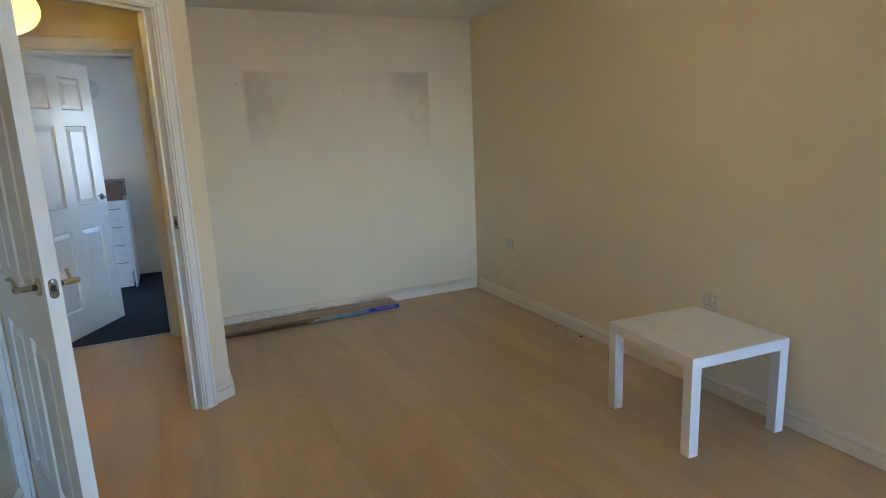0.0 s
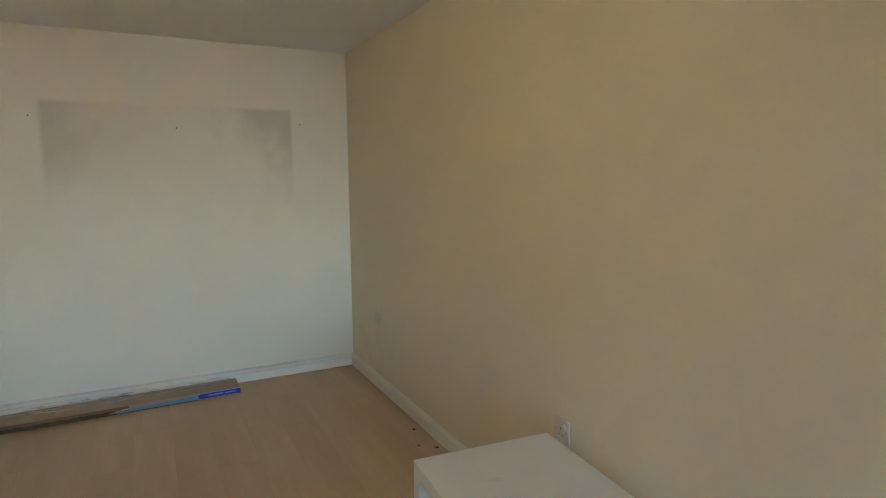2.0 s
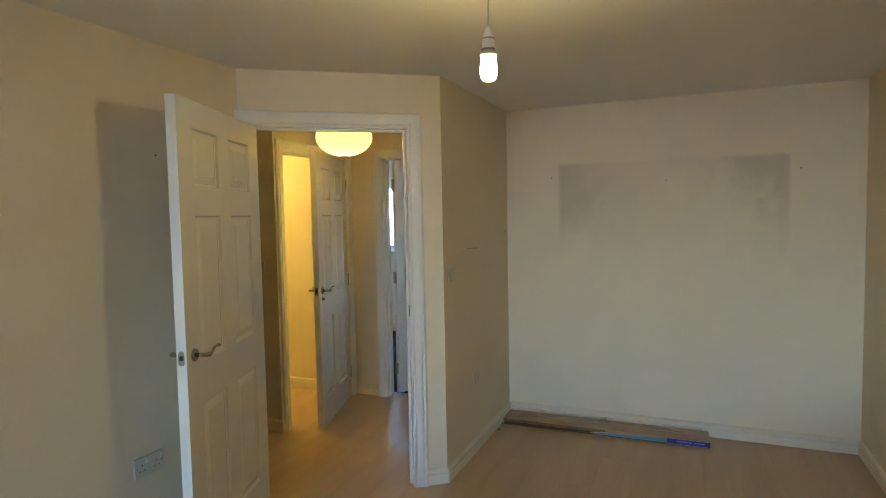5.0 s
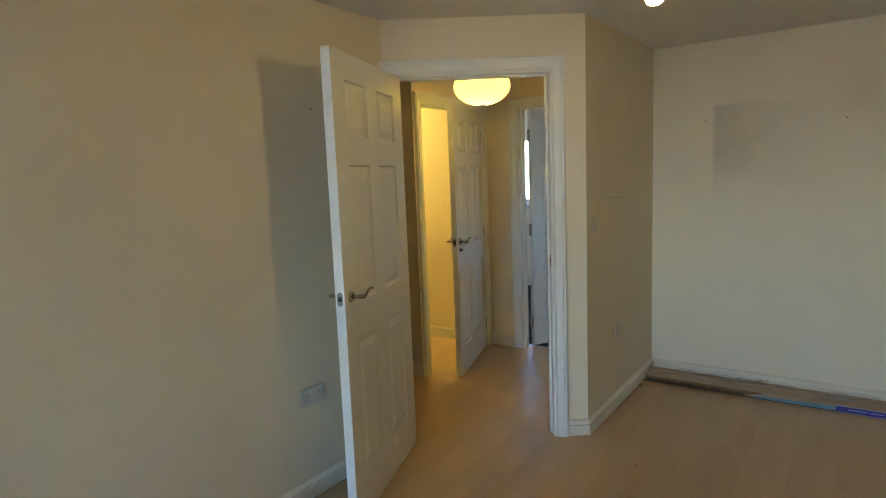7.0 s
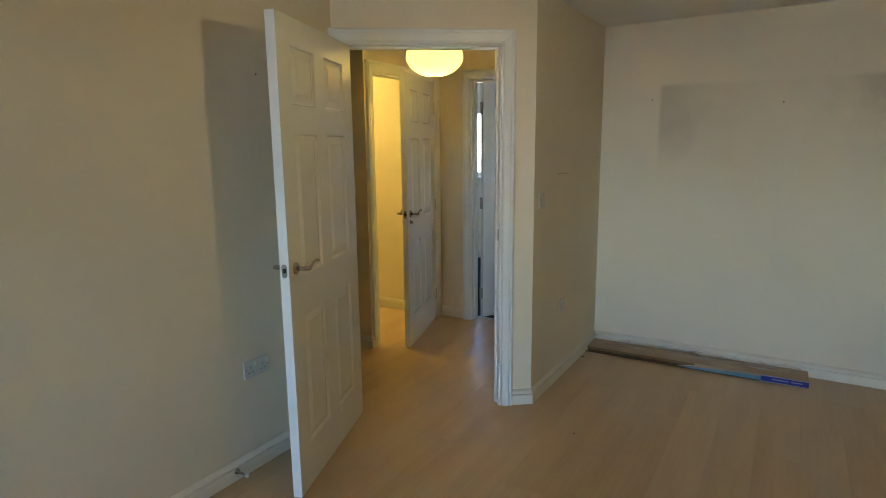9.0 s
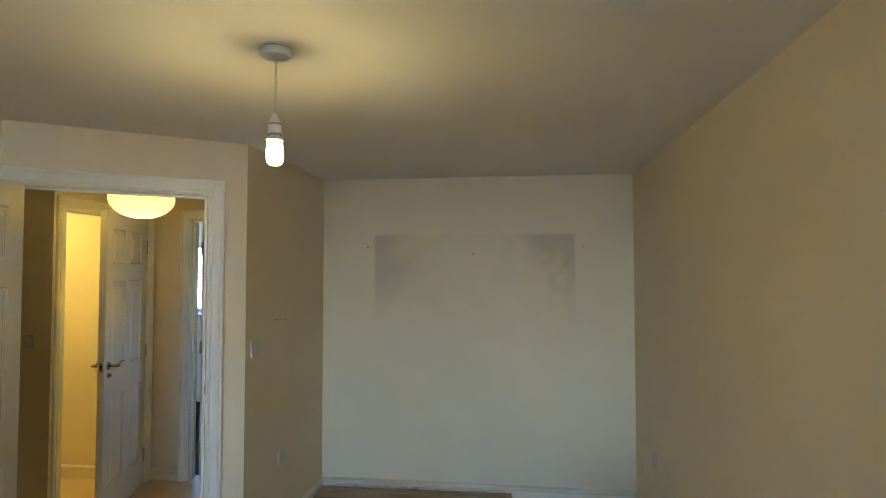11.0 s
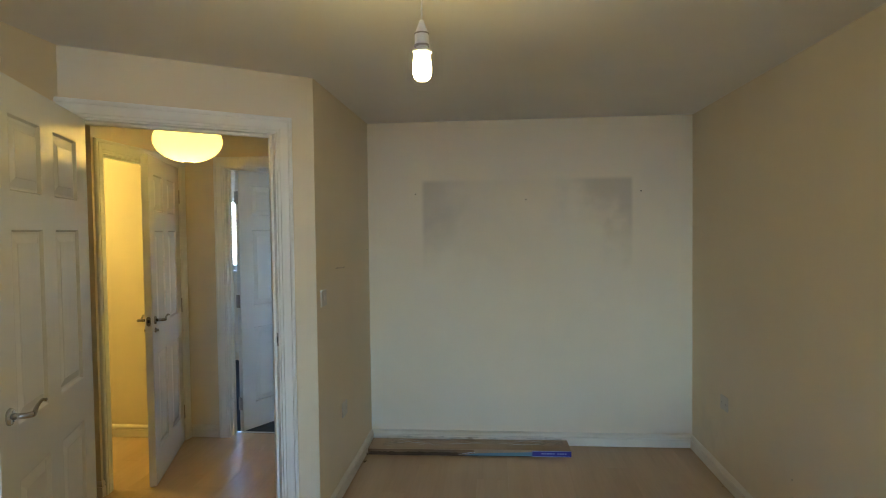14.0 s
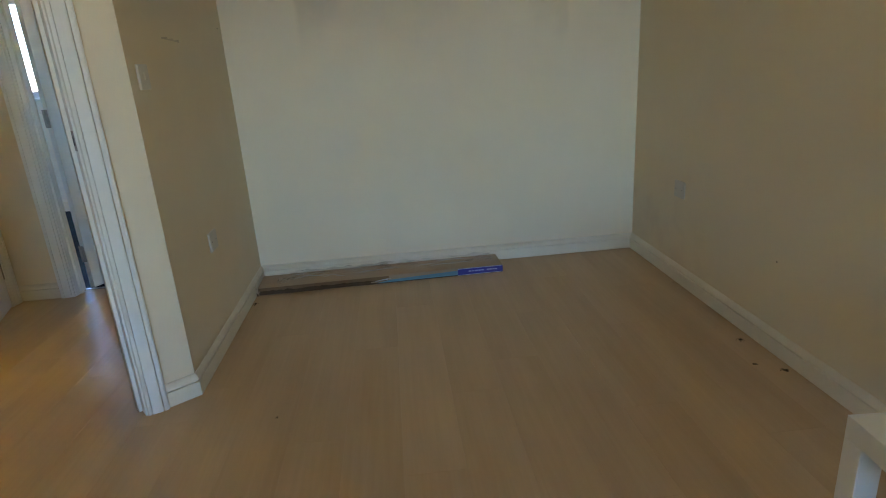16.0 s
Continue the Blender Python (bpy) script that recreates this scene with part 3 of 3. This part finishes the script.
u1 = math.degrees(math.atan2(-0.7945, 0.298))
p1 = DOORWALL @ Vector((S0 + 0.004, -0.006, 0))
door("door_1", pose(p1.x, p1.y, 0, 0, 0, u1), 0.838, "white six-panel door standing wide open near the wall", 1)
room_door = bpy.data.objects["door_1"]
bm = lathe(bmesh.new(), [(0, 0.006), (0.012, 0.005), (0.017, 0.002), (0.017, -0.001), (0, -0.001)], 24, Matrix.Translation((0.337, 0.040, 0.18)) @ Matrix.Rotation(radians(-90), 4, "X"))
part("bumper_disc", bm, plastic_white, room_door, "small white plastic bumper disc", True)
door("door_2", pose(HALL_X + 0.008, CLOSET_FRONT + 0.913, 0, 0, 0, -72.2), 0.81, "white six-panel closet door ajar in the hall", -1, True)
door("door_3", pose(-3.361, HALL_END + 0.13, 0, 0, 0, 60.8), 0.812, "white six-panel bedroom door standing open", -1)


# windows
def window(name, m, w, h, label, bar=0.5):
    f = thing(name, m, label, "window", kind="structure")
    bm = bmesh.new()
    for a in ((0, w, 0, 0.06, 0, 0.06), (0, w, 0, 0.06, h - 0.06, h), (0, 0.06, 0, 0.06, 0.06, h - 0.06), (w - 0.06, w, 0, 0.06, 0.06, h - 0.06), (w * bar - 0.035, w * bar + 0.035, 0, 0.06, 0.06, h - 0.06)):
        box(bm, *a)
    part("window_frame", bm, plastic_white, f)
    for x0, x1 in ((0.06, w * bar - 0.035), (w * bar + 0.035, w - 0.06)):
        pane = part("pane", one_box(x0, x1, 0.025, 0.031, 0.06, h - 0.06), glass, f)
        pane.visible_shadow = False
    return f


window("window_1", pose(WINDOW_X - WINDOW_W / 2, BACK - 0.09, 0.70), WINDOW_W, 1.50, "white framed double window with clear panes")
window("window_2", pose(-5.25, 2.64, 1.1), 1.2, 0.88, "white framed bedroom window with clear panes", 0.22)
setting("window_sill", one_box(WINDOW_X - WINDOW_W / 2 - 0.06, WINDOW_X + WINDOW_W / 2 + 0.06, BACK - 0.03, BACK + 0.14, 0.675, 0.70, bevel=0.004), gloss_white, "white painted window sill", "window sill")
# unseen window, added and sized for the bedroom's brightness
window("window_unseen_3", pose(-1.52, 1.125, 1.0, 0, 0, 90), 0.45, 0.90, "white framed bedroom window with clear panes")
setting("window_sill", one_box(-5.3, -4.0, 2.45, 2.66, 1.075, 1.10, bevel=0.004), gloss_white, "white painted window sill", "window sill")
# assumed ground outside, added as a reflector below the windows
setting("ground", one_box(-300, 300, -300, 300, -0.6, -0.3), bounce_ground_mat, "unseen pale ground added to bounce light in through the windows", "ground")
setting("threshold_strip", sweep(bmesh.new(), [(-3.40, 0.135), (-2.55, 0.135)], [(0, 0), (0.014, 0.004), (-0.014, 0.004), (-0.028, 0)][::-1]), strip_metal, "metal threshold strip between laminate and carpet", "threshold")


# room: side table
def side_table():
    t = thing("side_table", pose(-0.314, -2.708, 0, 0, 0, -4.4), "square white lacquered low side table by the wall", "table")
    part("tabletop", one_box(-0.275, 0.275, -0.275, 0.275, 0.40, 0.45, bevel=0.0015), lacquer, t)
    for sx in (-1, 1):
        for sy in (-1, 1):
            x, y = sx * 0.25, sy * 0.25
            part("leg", one_box(x - 0.0248, x + 0.0248, y - 0.0248, y + 0.0248, 0.0, 0.3995, bevel=0.0012), lacquer, t)


side_table()


# room: flooring pack
def flooring_pack():
    p = thing("flooring_pack", pose(-2.262, -0.252, 0, 0, 0, 1.1), "long opened cardboard flooring pack in torn clear wrap", "package")
    L, W, Z = 1.395, 0.205, 0.044
    part("carton", one_box(0, L, 0.010, W, 0.006, Z, bevel=0.002), cardboard, p, "flat brown cardboard carton")
    bm = bmesh.new()
    box(bm, 0.004, 0.63, 0.006, 0.03, 0.0, 0.0125)
    box(bm, 0.010, 0.72, 0.007, 0.03, 0.0135, 0.0355)
    box(bm, 0.14, 0.36, 0.001, 0.03, 0.0, 0.0045)
    part("board_edges", bm, board_edge, p, "dark exposed board edges")
    part("lower_board", one_box(0.55, L, 0.002, W - 0.004, 0.0, 0.0065), board_edge, p)
    bm = bmesh.new()
    lo = [bm.verts.new(v) for v in ((0.665, -0.0005, 0.006), (L - 0.26, -0.0005, 0.007), (L - 0.26, -0.0005, 0.033), (0.92, -0.0005, 0.026), (0.74, -0.0005, 0.019))]
    bm.faces.new(lo)
    r = bmesh.ops.extrude_face_region(bm, geom=bm.faces[:])
    bmesh.ops.translate(bm, vec=(0, 0.003, 0), verts=[v for v in r["geom"] if isinstance(v, bmesh.types.BMVert)])
    part("blue_stripe", bm, ink_sky, p, "torn light blue printed stripe")
    # carton side with a ragged torn lower edge, its shade put into the colour
    bm, rag = bmesh.new(), random.Random(11)
    top, low = [], []
    for i in range(38):
        x = 0.004 + 0.731 * i / 37
        top.append(bm.verts.new((x, 0.0, 0.0425)))
        low.append(bm.verts.new((x, -0.002 + rag.uniform(-0.002, 0.001), 0.0270 + rag.uniform(-0.004, 0.003) - 0.007 * max(0.0, (i - 30) / 7))))
    for i in range(37):
        bm.faces.new((top[i], low[i], low[i + 1], top[i + 1]))
    ex = bmesh.ops.extrude_face_region(bm, geom=bm.faces[:])
    bmesh.ops.translate(bm, vec=(0, 0.0035, 0), verts=[v for v in ex["geom"] if isinstance(v, bmesh.types.BMVert)])
    part("front_panel", bm, cardboard_shaded, p, "torn carton side in a brown shaded darker than the top")
    bm = bmesh.new()
    for k, (x, h) in enumerate(((0.655, 0.024), (0.672, 0.027), (0.690, 0.026))):
        tube(bm, [(x, -0.004, h - 0.006), (x + 0.03, -0.007, h), (x + 0.055, -0.004, h + 0.003)], [0.0012, 0.0035, 0.001], 6, 0.4)
    part("torn_tab", bm, ink_pale, p, "pale torn cardboard tab")
    lab = part("label_panel", one_box(L - 0.262, L + 0.001, -0.002, 0.0025, 0.005, 0.043), ink_navy, p, "navy blue printed label")
    bm = bmesh.new()
    x = L - 0.20
    for wd in (0.016, 0.012, 0.018, 0.012, 0.016):
        box(bm, x, x + wd, -0.0035, -0.0015, 0.022, 0.0285)
        x += wd + 0.004
    x += 0.012
    for wd in (0.012, 0.014, 0.012, 0.012):
        box(bm, x, x + wd, -0.0035, -0.0015, 0.022, 0.0285)
        x += wd + 0.004
    part("print_bar", bm, ink_grey, lab, "pale printed lettering bars")
    bm = bmesh.new()
    for a in ((L - 0.262, L + 0.001, 0.004, 0.0062), (L - 0.262, L + 0.001, 0.0412, 0.0432)):
        box(bm, a[0], a[1], -0.003, -0.0018, a[2], a[3])
    part("print_border", bm, ink_pale, lab)
    # crumpled film over the top, rising against the wall
    rng = random.Random(4)
    bm = bmesh.new()
    nx, ny = 110, 14
    grid = []
    for i in range(nx + 1):
        col = []
        for j in range(ny + 1):
            x, v = 0.10 + (L - 0.14) * i / nx, j / ny
            n1 = noise.noise(Vector((x * 6, v * 3, 1.3)))
            n2 = noise.noise(Vector((x * 5 + v * 2, v * 7, 4.1)))
            front = 0.075 + 0.06 * noise.noise(Vector((x * 4.5, 0, 9)))
            y = front + (W + 0.004 - front) * v
            z = Z + 0.003 + 0.010 * abs(n1) * (0.3 + v) + 0.015 * max(0, 1 - 4.0 * abs(n2)) + 0.010 * max(0, noise.noise(Vector((x * 9, 2, 5)))) * max(0, v - 0.66) / 0.34
            col.append(bm.verts.new((x, y, z)))
        grid.append(col)
    for i in range(nx):
        for j in range(ny):
            bm.faces.new((grid[i][j], grid[i + 1][j], grid[i + 1][j + 1], grid[i][j + 1]))
    part("wrap_film", bm, film, p, "crumpled clear plastic wrap", True)
    # thin pale strips stand in for light glinting off the creases
    bm = bmesh.new()
    for k in range(16):
        x0, y0, ln = rng.uniform(0.12, L - 0.30), rng.uniform(0.075, 0.19), rng.uniform(0.07, 0.24)
        slope, bend, hump = rng.uniform(-0.22, 0.12), rng.uniform(-0.015, 0.015), rng.uniform(0.006, 0.014)
        pts = [(x0 + ln * a / 8, min(0.2, y0 + slope * ln * a / 8 + bend * math.sin(a * 1.3)), Z + 0.004 + hump * math.sin(math.pi * a / 8)) for a in range(9)]
        tube(bm, pts, [0.0006 + 0.0022 * math.sin(math.pi * a / 8) for a in range(9)], 6, 0.6)
    part("wrap_glint", bm, wrap_glint_mat, p, "pale strips painting glints along creases in the wrap", True)
    bm = bmesh.new()
    tube(bm, [(-0.002, 0.0, 0.0), (-0.010, -0.004, 0.02), (-0.006, -0.002, 0.05)], [0.004, 0.003, 0.0015], 8)
    part("torn_flap", bm, board_edge, p)


flooring_pack()


# room: wall fittings
def plate(name, m, w, h, label, category):
    p = thing(name, m, label, category)
    part("faceplate", one_box(-w / 2, w / 2, -0.010, 0, -h / 2, h / 2, bevel=0.0035), plate_cream, p)
    return p


def slots(p, cx, switched=True):
    for dx, dz, sw, sh in ((0, 0.012, 0.004, 0.009), (-0.011, -0.012, 0.008, 0.0035), (0.011, -0.012, 0.008, 0.0035)):
        part("socket_slot", one_box(cx + dx - sw / 2, cx + dx + sw / 2, -0.0108, -0.0095, dz - sh / 2 - 0.004, dz + sh / 2 - 0.004), plastic_dark, p)
    if switched:
        part("rocker", one_box(cx + 0.018, cx + 0.028, -0.0145, -0.009, 0.012, 0.030, bevel=0.001), plastic_white, p)


def screws(p, dx):
    for s in (-1, 1):
        bm = lathe(bmesh.new(), [(0, 0), (0.0035, 0), (0.0032, 0.0012), (0, 0.0014)], 12, Matrix.Translation((s * dx, -0.0098, 0)) @ Matrix.Rotation(radians(90), 4, "X"))
        part("screw", bm, steel_dull, p)


ON_LEFT, ON_RIGHT, ON_ALC = 90, -90, 90
p = plate("double_socket", pose(LEFT, -2.54, 0.50, 0, 0, ON_LEFT), 0.146, 0.086, "white plastic double power socket on the wall", "socket")
slots(p, -0.036)
slots(p, 0.036)
screws(p, 0.0605)
p = plate("single_socket", pose(RIGHT, -2.53, 0.487, 0, 0, ON_RIGHT), 0.086, 0.086, "white plastic single power socket above the table", "socket")
slots(p, 0.0)
screws(p, 0.0302)
p = plate("blank_plate", pose(RIGHT, -0.578, 0.491, 0, 0, ON_RIGHT), 0.10, 0.086, "off-white plastic blank plate on the wall", "wall plate")
screws(p, 0.0302)
p = plate("blank_plate", pose(ALC, -0.775, 0.487, 0, 0, ON_ALC), 0.10, 0.086, "off-white plastic wall plate in the alcove", "wall plate")
screws(p, 0.0302)
p = plate("light_switch", pose(ALC, -1.165, 1.20, 0, 0, ON_ALC), 0.086, 0.086, "white plastic light switch beside the doorway", "light switch")
part("rocker", one_box(-0.006, 0.006, -0.0145, -0.009, -0.013, 0.013, bevel=0.002), plate_cream, p)
p = plate("light_switch", pose(-3.845, CLOSET_FRONT, 1.20), 0.086, 0.086, "white plastic light switch in the hall", "light switch")
part("rocker", one_box(-0.006, 0.006, -0.0145, -0.009, -0.013, 0.013, bevel=0.002), plate_cream, p)

d = thing("door_stop", pose(LEFT + 0.016, -2.70, 0.048, 0, 0, 90), "chrome wall door stop with a white rubber tip", "door stop")
part("stem", lathe(bmesh.new(), [(0, 0), (0.014, 0), (0.014, 0.004), (0.006, 0.007), (0.0055, 0.055), (0.008, 0.058), (0.008, 0.062), (0, 0.062)], 20, Matrix.Rotation(radians(90), 4, "X")), nickel, d, smooth=True)
part("rubber_tip", lathe(bmesh.new(), [(0, 0.061), (0.0095, 0.061), (0.0095, 0.072), (0.006, 0.076), (0, 0.077)], 20, Matrix.Rotation(radians(90), 4, "X")), plastic_white, d, "white rubber tip", True)


def wall_hole(x, y, z, rz, r=0.0045):
    p = tagged(finish("wall_plug", lathe(bmesh.new(), [(0, 0.0005), (r * 0.6, 0.0015), (r, 0.001), (r, -0.001)], 12, Matrix.Rotation(radians(90), 4, "X")), dust_dark), "small dark empty screw hole in the wall", "screw hole", "screw holes in the walls")
    p.matrix_world = pose(x, y, z, 0, 0, rz)


for x, z in ((-1.938, 1.813), (-1.147, 1.763), (-0.349, 1.81)):
    wall_hole(x, FAR, z, 0)
wall_hole(-1.25, FAR, 0.62, 0, 0.002)
wall_hole(RIGHT, -1.363, 0.366, ON_RIGHT, 0.003)
wall_hole(LEFT, -2.424, 1.84, ON_LEFT, 0.004)
wall_hole(ALC, -0.07, 1.42, ON_ALC, 0.004)

bm = bmesh.new()
for i in range(9):
    box(bm, -0.0006, 0.0006, -0.10 + i * 0.022, -0.10 + (i + 1) * 0.022 - 0.002, -0.003 - 0.001 * i, 0.003 - 0.001 * i + 0.002 * (i % 3))
scuff = tagged(finish("wall_scuff", bm, grime), "faint grey scuff mark on the alcove wall", "scuff")
scuff.matrix_world = pose(ALC, -0.80, 1.34)


# room: ceiling pendant
def pendant():
    p = thing("pendant_light", pose(-1.571, -2.552, 0), "bare lit bulb hanging on a white ceiling pendant", "ceiling light")
    part("ceiling_rose", lathe(bmesh.new(), [(0, H), (0.046, H), (0.047, H - 0.004), (0.045, H - 0.021), (0.040, H - 0.026), (0.016, H - 0.028), (0.012, H - 0.032), (0, H - 0.032)], 40), plastic_white, p, smooth=True)
    part("flex", tube(bmesh.new(), [(0, 0, H - 0.03), (0.0015, 0, 2.23), (0, 0, 2.12)], 0.0032, 10), plastic_white, p, smooth=True)
    part("lamp_holder", lathe(bmesh.new(), [(0, 2.130), (0.006, 2.130), (0.009, 2.121), (0.015, 2.106), (0.0178, 2.096), (0.0178, 2.093), (0.0192, 2.092), (0.0192, 2.066), (0.0202, 2.064), (0.0202, 2.061), (0, 2.061)], 32), plastic_white, p, smooth=True)
    part("holder_ring", lathe(bmesh.new(), [(0.0180, 2.096), (0.0200, 2.096), (0.0200, 2.092), (0.0180, 2.092)], 32), steel_dull, p)
    part("holder_ring", lathe(bmesh.new(), [(0.0150, 2.063), (0.0212, 2.064), (0.0212, 2.059), (0.0150, 2.059)], 32), steel_dull, p)
    part("bulb_cap", lathe(bmesh.new(), [(0.015, 2.061), (0.016, 2.054), (0.0195, 2.051), (0.0262, 2.048), (0.0268, 2.046), (0.0268, 2.043), (0.0255, 2.042), (0, 2.042)], 32), plastic_white, p, smooth=True)
    part("bulb", lathe(bmesh.new(), [(0.0, 2.0415), (0.0215, 2.041), (0.0225, 2.034), (0.0245, 2.018), (0.0258, 2.002), (0.0254, 1.986), (0.0220, 1.974), (0.015, 1.968), (0.007, 1.9660), (0, 1.9655)], 32), bulb_glow, p, "glowing warm white bulb", True)





pendant()


# hall: paper lantern
def lantern():
    p = thing("paper_lantern", pose(-3.125, -0.95, 0), "lit round paper lantern hanging in the hall", "ceiling light")
    R, Zc, hz = 0.184, 2.084, 0.124
    prof = [(0.05, Zc + hz * 0.97)]
    n = 34
    for i in range(n + 1):
        a = math.pi / 2 * 0.85 - (math.pi / 2 * 0.85 + math.pi / 2 * 0.90) * i / n
        prof.append((R * math.cos(a) + (0.0045 if i % 2 else 0), Zc + hz * math.sin(a)))
    part("shade", lathe(bmesh.new(), prof, 56), lantern_paper, p, "glowing ribbed paper shade", True)
    part("bulb", lathe(bmesh.new(), [(0, Zc + 0.02), (0.02, Zc + 0.01), (0.035, Zc - 0.03), (0.028, Zc - 0.06), (0, Zc - 0.072)], 24), lantern_bulb, p, "glowing bulb inside the shade", True)
    part("base_ring", lathe(bmesh.new(), [(0.036, Zc - hz * 0.985), (0.036, Zc - hz), (0.030, Zc - hz)], 32), plastic_white, p)
    part("flex", tube(bmesh.new(), [(0, 0, H), (0, 0, Zc + hz * 0.9)], 0.003, 8), plastic_white, p)
    part("ceiling_rose", lathe(bmesh.new(), [(0, H), (0.045, H), (0.043, H - 0.022), (0, H - 0.026)], 32), plastic_white, p, smooth=True)


lantern()

c = thing("closet_light", pose(-4.95, -0.55, 0), "lit round glass ceiling light in the closet", "ceiling light")
part("base", lathe(bmesh.new(), [(0, H), (0.09, H), (0.09, H - 0.02), (0, H - 0.02)], 32), plastic_white, c)
part("globe", lathe(bmesh.new(), [(0.085, H - 0.02), (0.10, H - 0.05), (0.085, H - 0.09), (0.045, H - 0.11), (0, H - 0.115)], 32), closet_glow, c, "glowing opal globe", True)


# bedroom: drawer unit and box
def drawer_unit():
    u = thing("drawer_unit", pose(-3.60, 1.95, 0.002), "white drawer unit under a dark wood top", "chest of drawers")
    w, dp = 0.715, 0.5
    part("carcass", one_box(0, w, 0.018, dp, 0.16, 0.885, bevel=0.002), unit_white, u)
    part("plinth", one_box(0.0, w - 0.02, 0.05, dp - 0.02, 0.0, 0.16), unit_white, u)
    part("side_panel", one_box(w, w + 0.02, -0.004, dp, 0.0, 0.885, bevel=0.0015), unit_white, u)
    for i in range(4):
        z = 0.165 + i * 0.181
        dr = part("drawer_front", one_box(0.004, w - 0.004, 0, 0.018, z, z + 0.174, bevel=0.002), unit_white, u)
        for cx in (0.2, w - 0.09):
            bm = tube(bmesh.new(), [(cx - 0.05, 0.0, z + 0.095), (cx - 0.05, -0.022, z + 0.095), (cx + 0.05, -0.022, z + 0.095), (cx + 0.05, 0.0, z + 0.095)], 0.0045, 8)
            part("handle", bm, steel_dull, dr, "dark metal bar handle")


drawer_unit()
k = thing("wooden_box", pose(-3.62, 1.93, 0.888), "dark red-brown wooden box on the drawer unit", "box")
bm = bmesh.new()
box(bm, 0, 0.745, 0.0, 0.46, 0.0, 0.172, bevel=0.006)
part("case", bm, dark_wood, k)
part("lid_edge", one_box(-0.004, 0.750, -0.006, 0.466, 0.172, 0.188, bevel=0.004), dark_wood, k)
part("corner_block", one_box(0.735, 0.765, -0.012, 0.03, 0.0, 0.05, bevel=0.006), cardboard, k, "pale worn lower corner")
v = thing("round_vent", pose(-3.10, 2.6, 2.0), "pale round vent cover on the bedroom wall", "vent")
part("cover", lathe(bmesh.new(), [(0, 0.03), (0.08, 0.028), (0.095, 0.015), (0.10, 0), (0, 0)], 36, Matrix.Rotation(radians(90), 4, "X")), plastic_white, v, smooth=True)

# small bits on floor and table
def dust_clump(x, y, s, seed):
    rng = random.Random(seed)
    bm = bmesh.new()
    for i in range(6):
        r = bmesh.ops.create_icosphere(bm, subdivisions=1, radius=s * rng.uniform(0.25, 0.5))
        bmesh.ops.translate(bm, vec=(rng.uniform(-s, s) * 0.7, rng.uniform(-s, s) * 0.7, s * 0.3), verts=r["verts"])
    for i in range(7):
        a = rng.uniform(0, 6.28)
        tube(bm, [(0, 0, s * 0.3), (math.cos(a) * s, math.sin(a) * s, s * 0.6), (math.cos(a) * s * 1.8, math.sin(a) * s * 1.8, 0.0006)], s * 0.06, 5)
    for vv in bm.verts:
        vv.co.z = max(vv.co.z, 0.0002)
    ob = tagged(finish("dust_clump", bm, dust_dark), "small dark dust clump on the laminate by the skirting", "dust", "dust clumps on the floor")
    ob.matrix_world = pose(x, y, 0)


for i, (x, y, s) in enumerate(((-0.068, -1.289, 0.010), (-0.127, -1.484, 0.006), (-0.050, -1.549, 0.0095), (-2.255, -0.372, 0.010), (-1.944, -1.494, 0.005), (-0.03, -0.62, 0.004))):
    dust_clump(x, y, s, i)

bm = bmesh.new()
ridge = [bm.verts.new(c) for c in ((-0.026, 0.002, 0.0006), (-0.006, 0.000, 0.0085), (0.012, 0.003, 0.0060), (0.030, 0.001, 0.0008))]
near = [bm.verts.new(c) for c in ((-0.029, -0.006, 0.0003), (-0.010, -0.014, 0.0004), (0.011, -0.013, 0.0003), (0.033, -0.008, 0.0004))]
back = [bm.verts.new(c) for c in ((-0.022, 0.009, 0.0003), (-0.004, 0.013, 0.0005), (0.014, 0.012, 0.0003), (0.027, 0.007, 0.0004))]
for i in range(3):
    bm.faces.new((near[i], near[i + 1], ridge[i + 1], ridge[i]))
    bm.faces.new((ridge[i], ridge[i + 1], back[i + 1], back[i]))
scrap = tagged(finish("plastic_scrap", bm, film), "small folded scrap of clear plastic on the table top", "plastic scrap")
scrap.matrix_world = pose(-0.382, -2.662, 0.4502, 0, 0, -20)

# laminate boards, staggered row by row
floor = thing("floor", pose(0, 0, 0), "pale oak-look laminate floor boards", "floor", kind="structure")
BW, BL, GAP = 0.193, 1.285, 0.0002
board_mesh = {}


def board(x, y0, y1):
    key = round(y1 - y0, 3)
    if key not in board_mesh:
        bm = one_box(0, BW - GAP, 0, key - GAP, -0.010, 0.0)
        top = [e for e in bm.edges if all(v.co.z > -0.001 for v in e.verts)]
        bmesh.ops.bevel(bm, geom=top, offset=0.0004, segments=1, affect="EDGES")
        me = bpy.data.meshes.new("board")
        bm.to_mesh(me)
        bm.free()
        me.materials.append(laminate)
        board_mesh[key] = me
    ob = new("board", board_mesh[key])
    ob.parent = floor
    ob.location = (x, y0, 0)


row = 0
x = 0.05 - BW
while x > -5.5:
    lo = BACK - 0.05 if x > LEFT - 0.25 else -2.15
    hi = 0.09 if x > -2.45 else 0.128
    y = lo - [0.0, 0.43, 0.86, 0.21, 0.64, 1.07][row % 6]
    while y < hi:
        a, b = max(y, lo), min(y + BL, hi)
        if b - a > 0.02:
            board(x, a, b)
        y += BL
    x -= BW
    row += 1
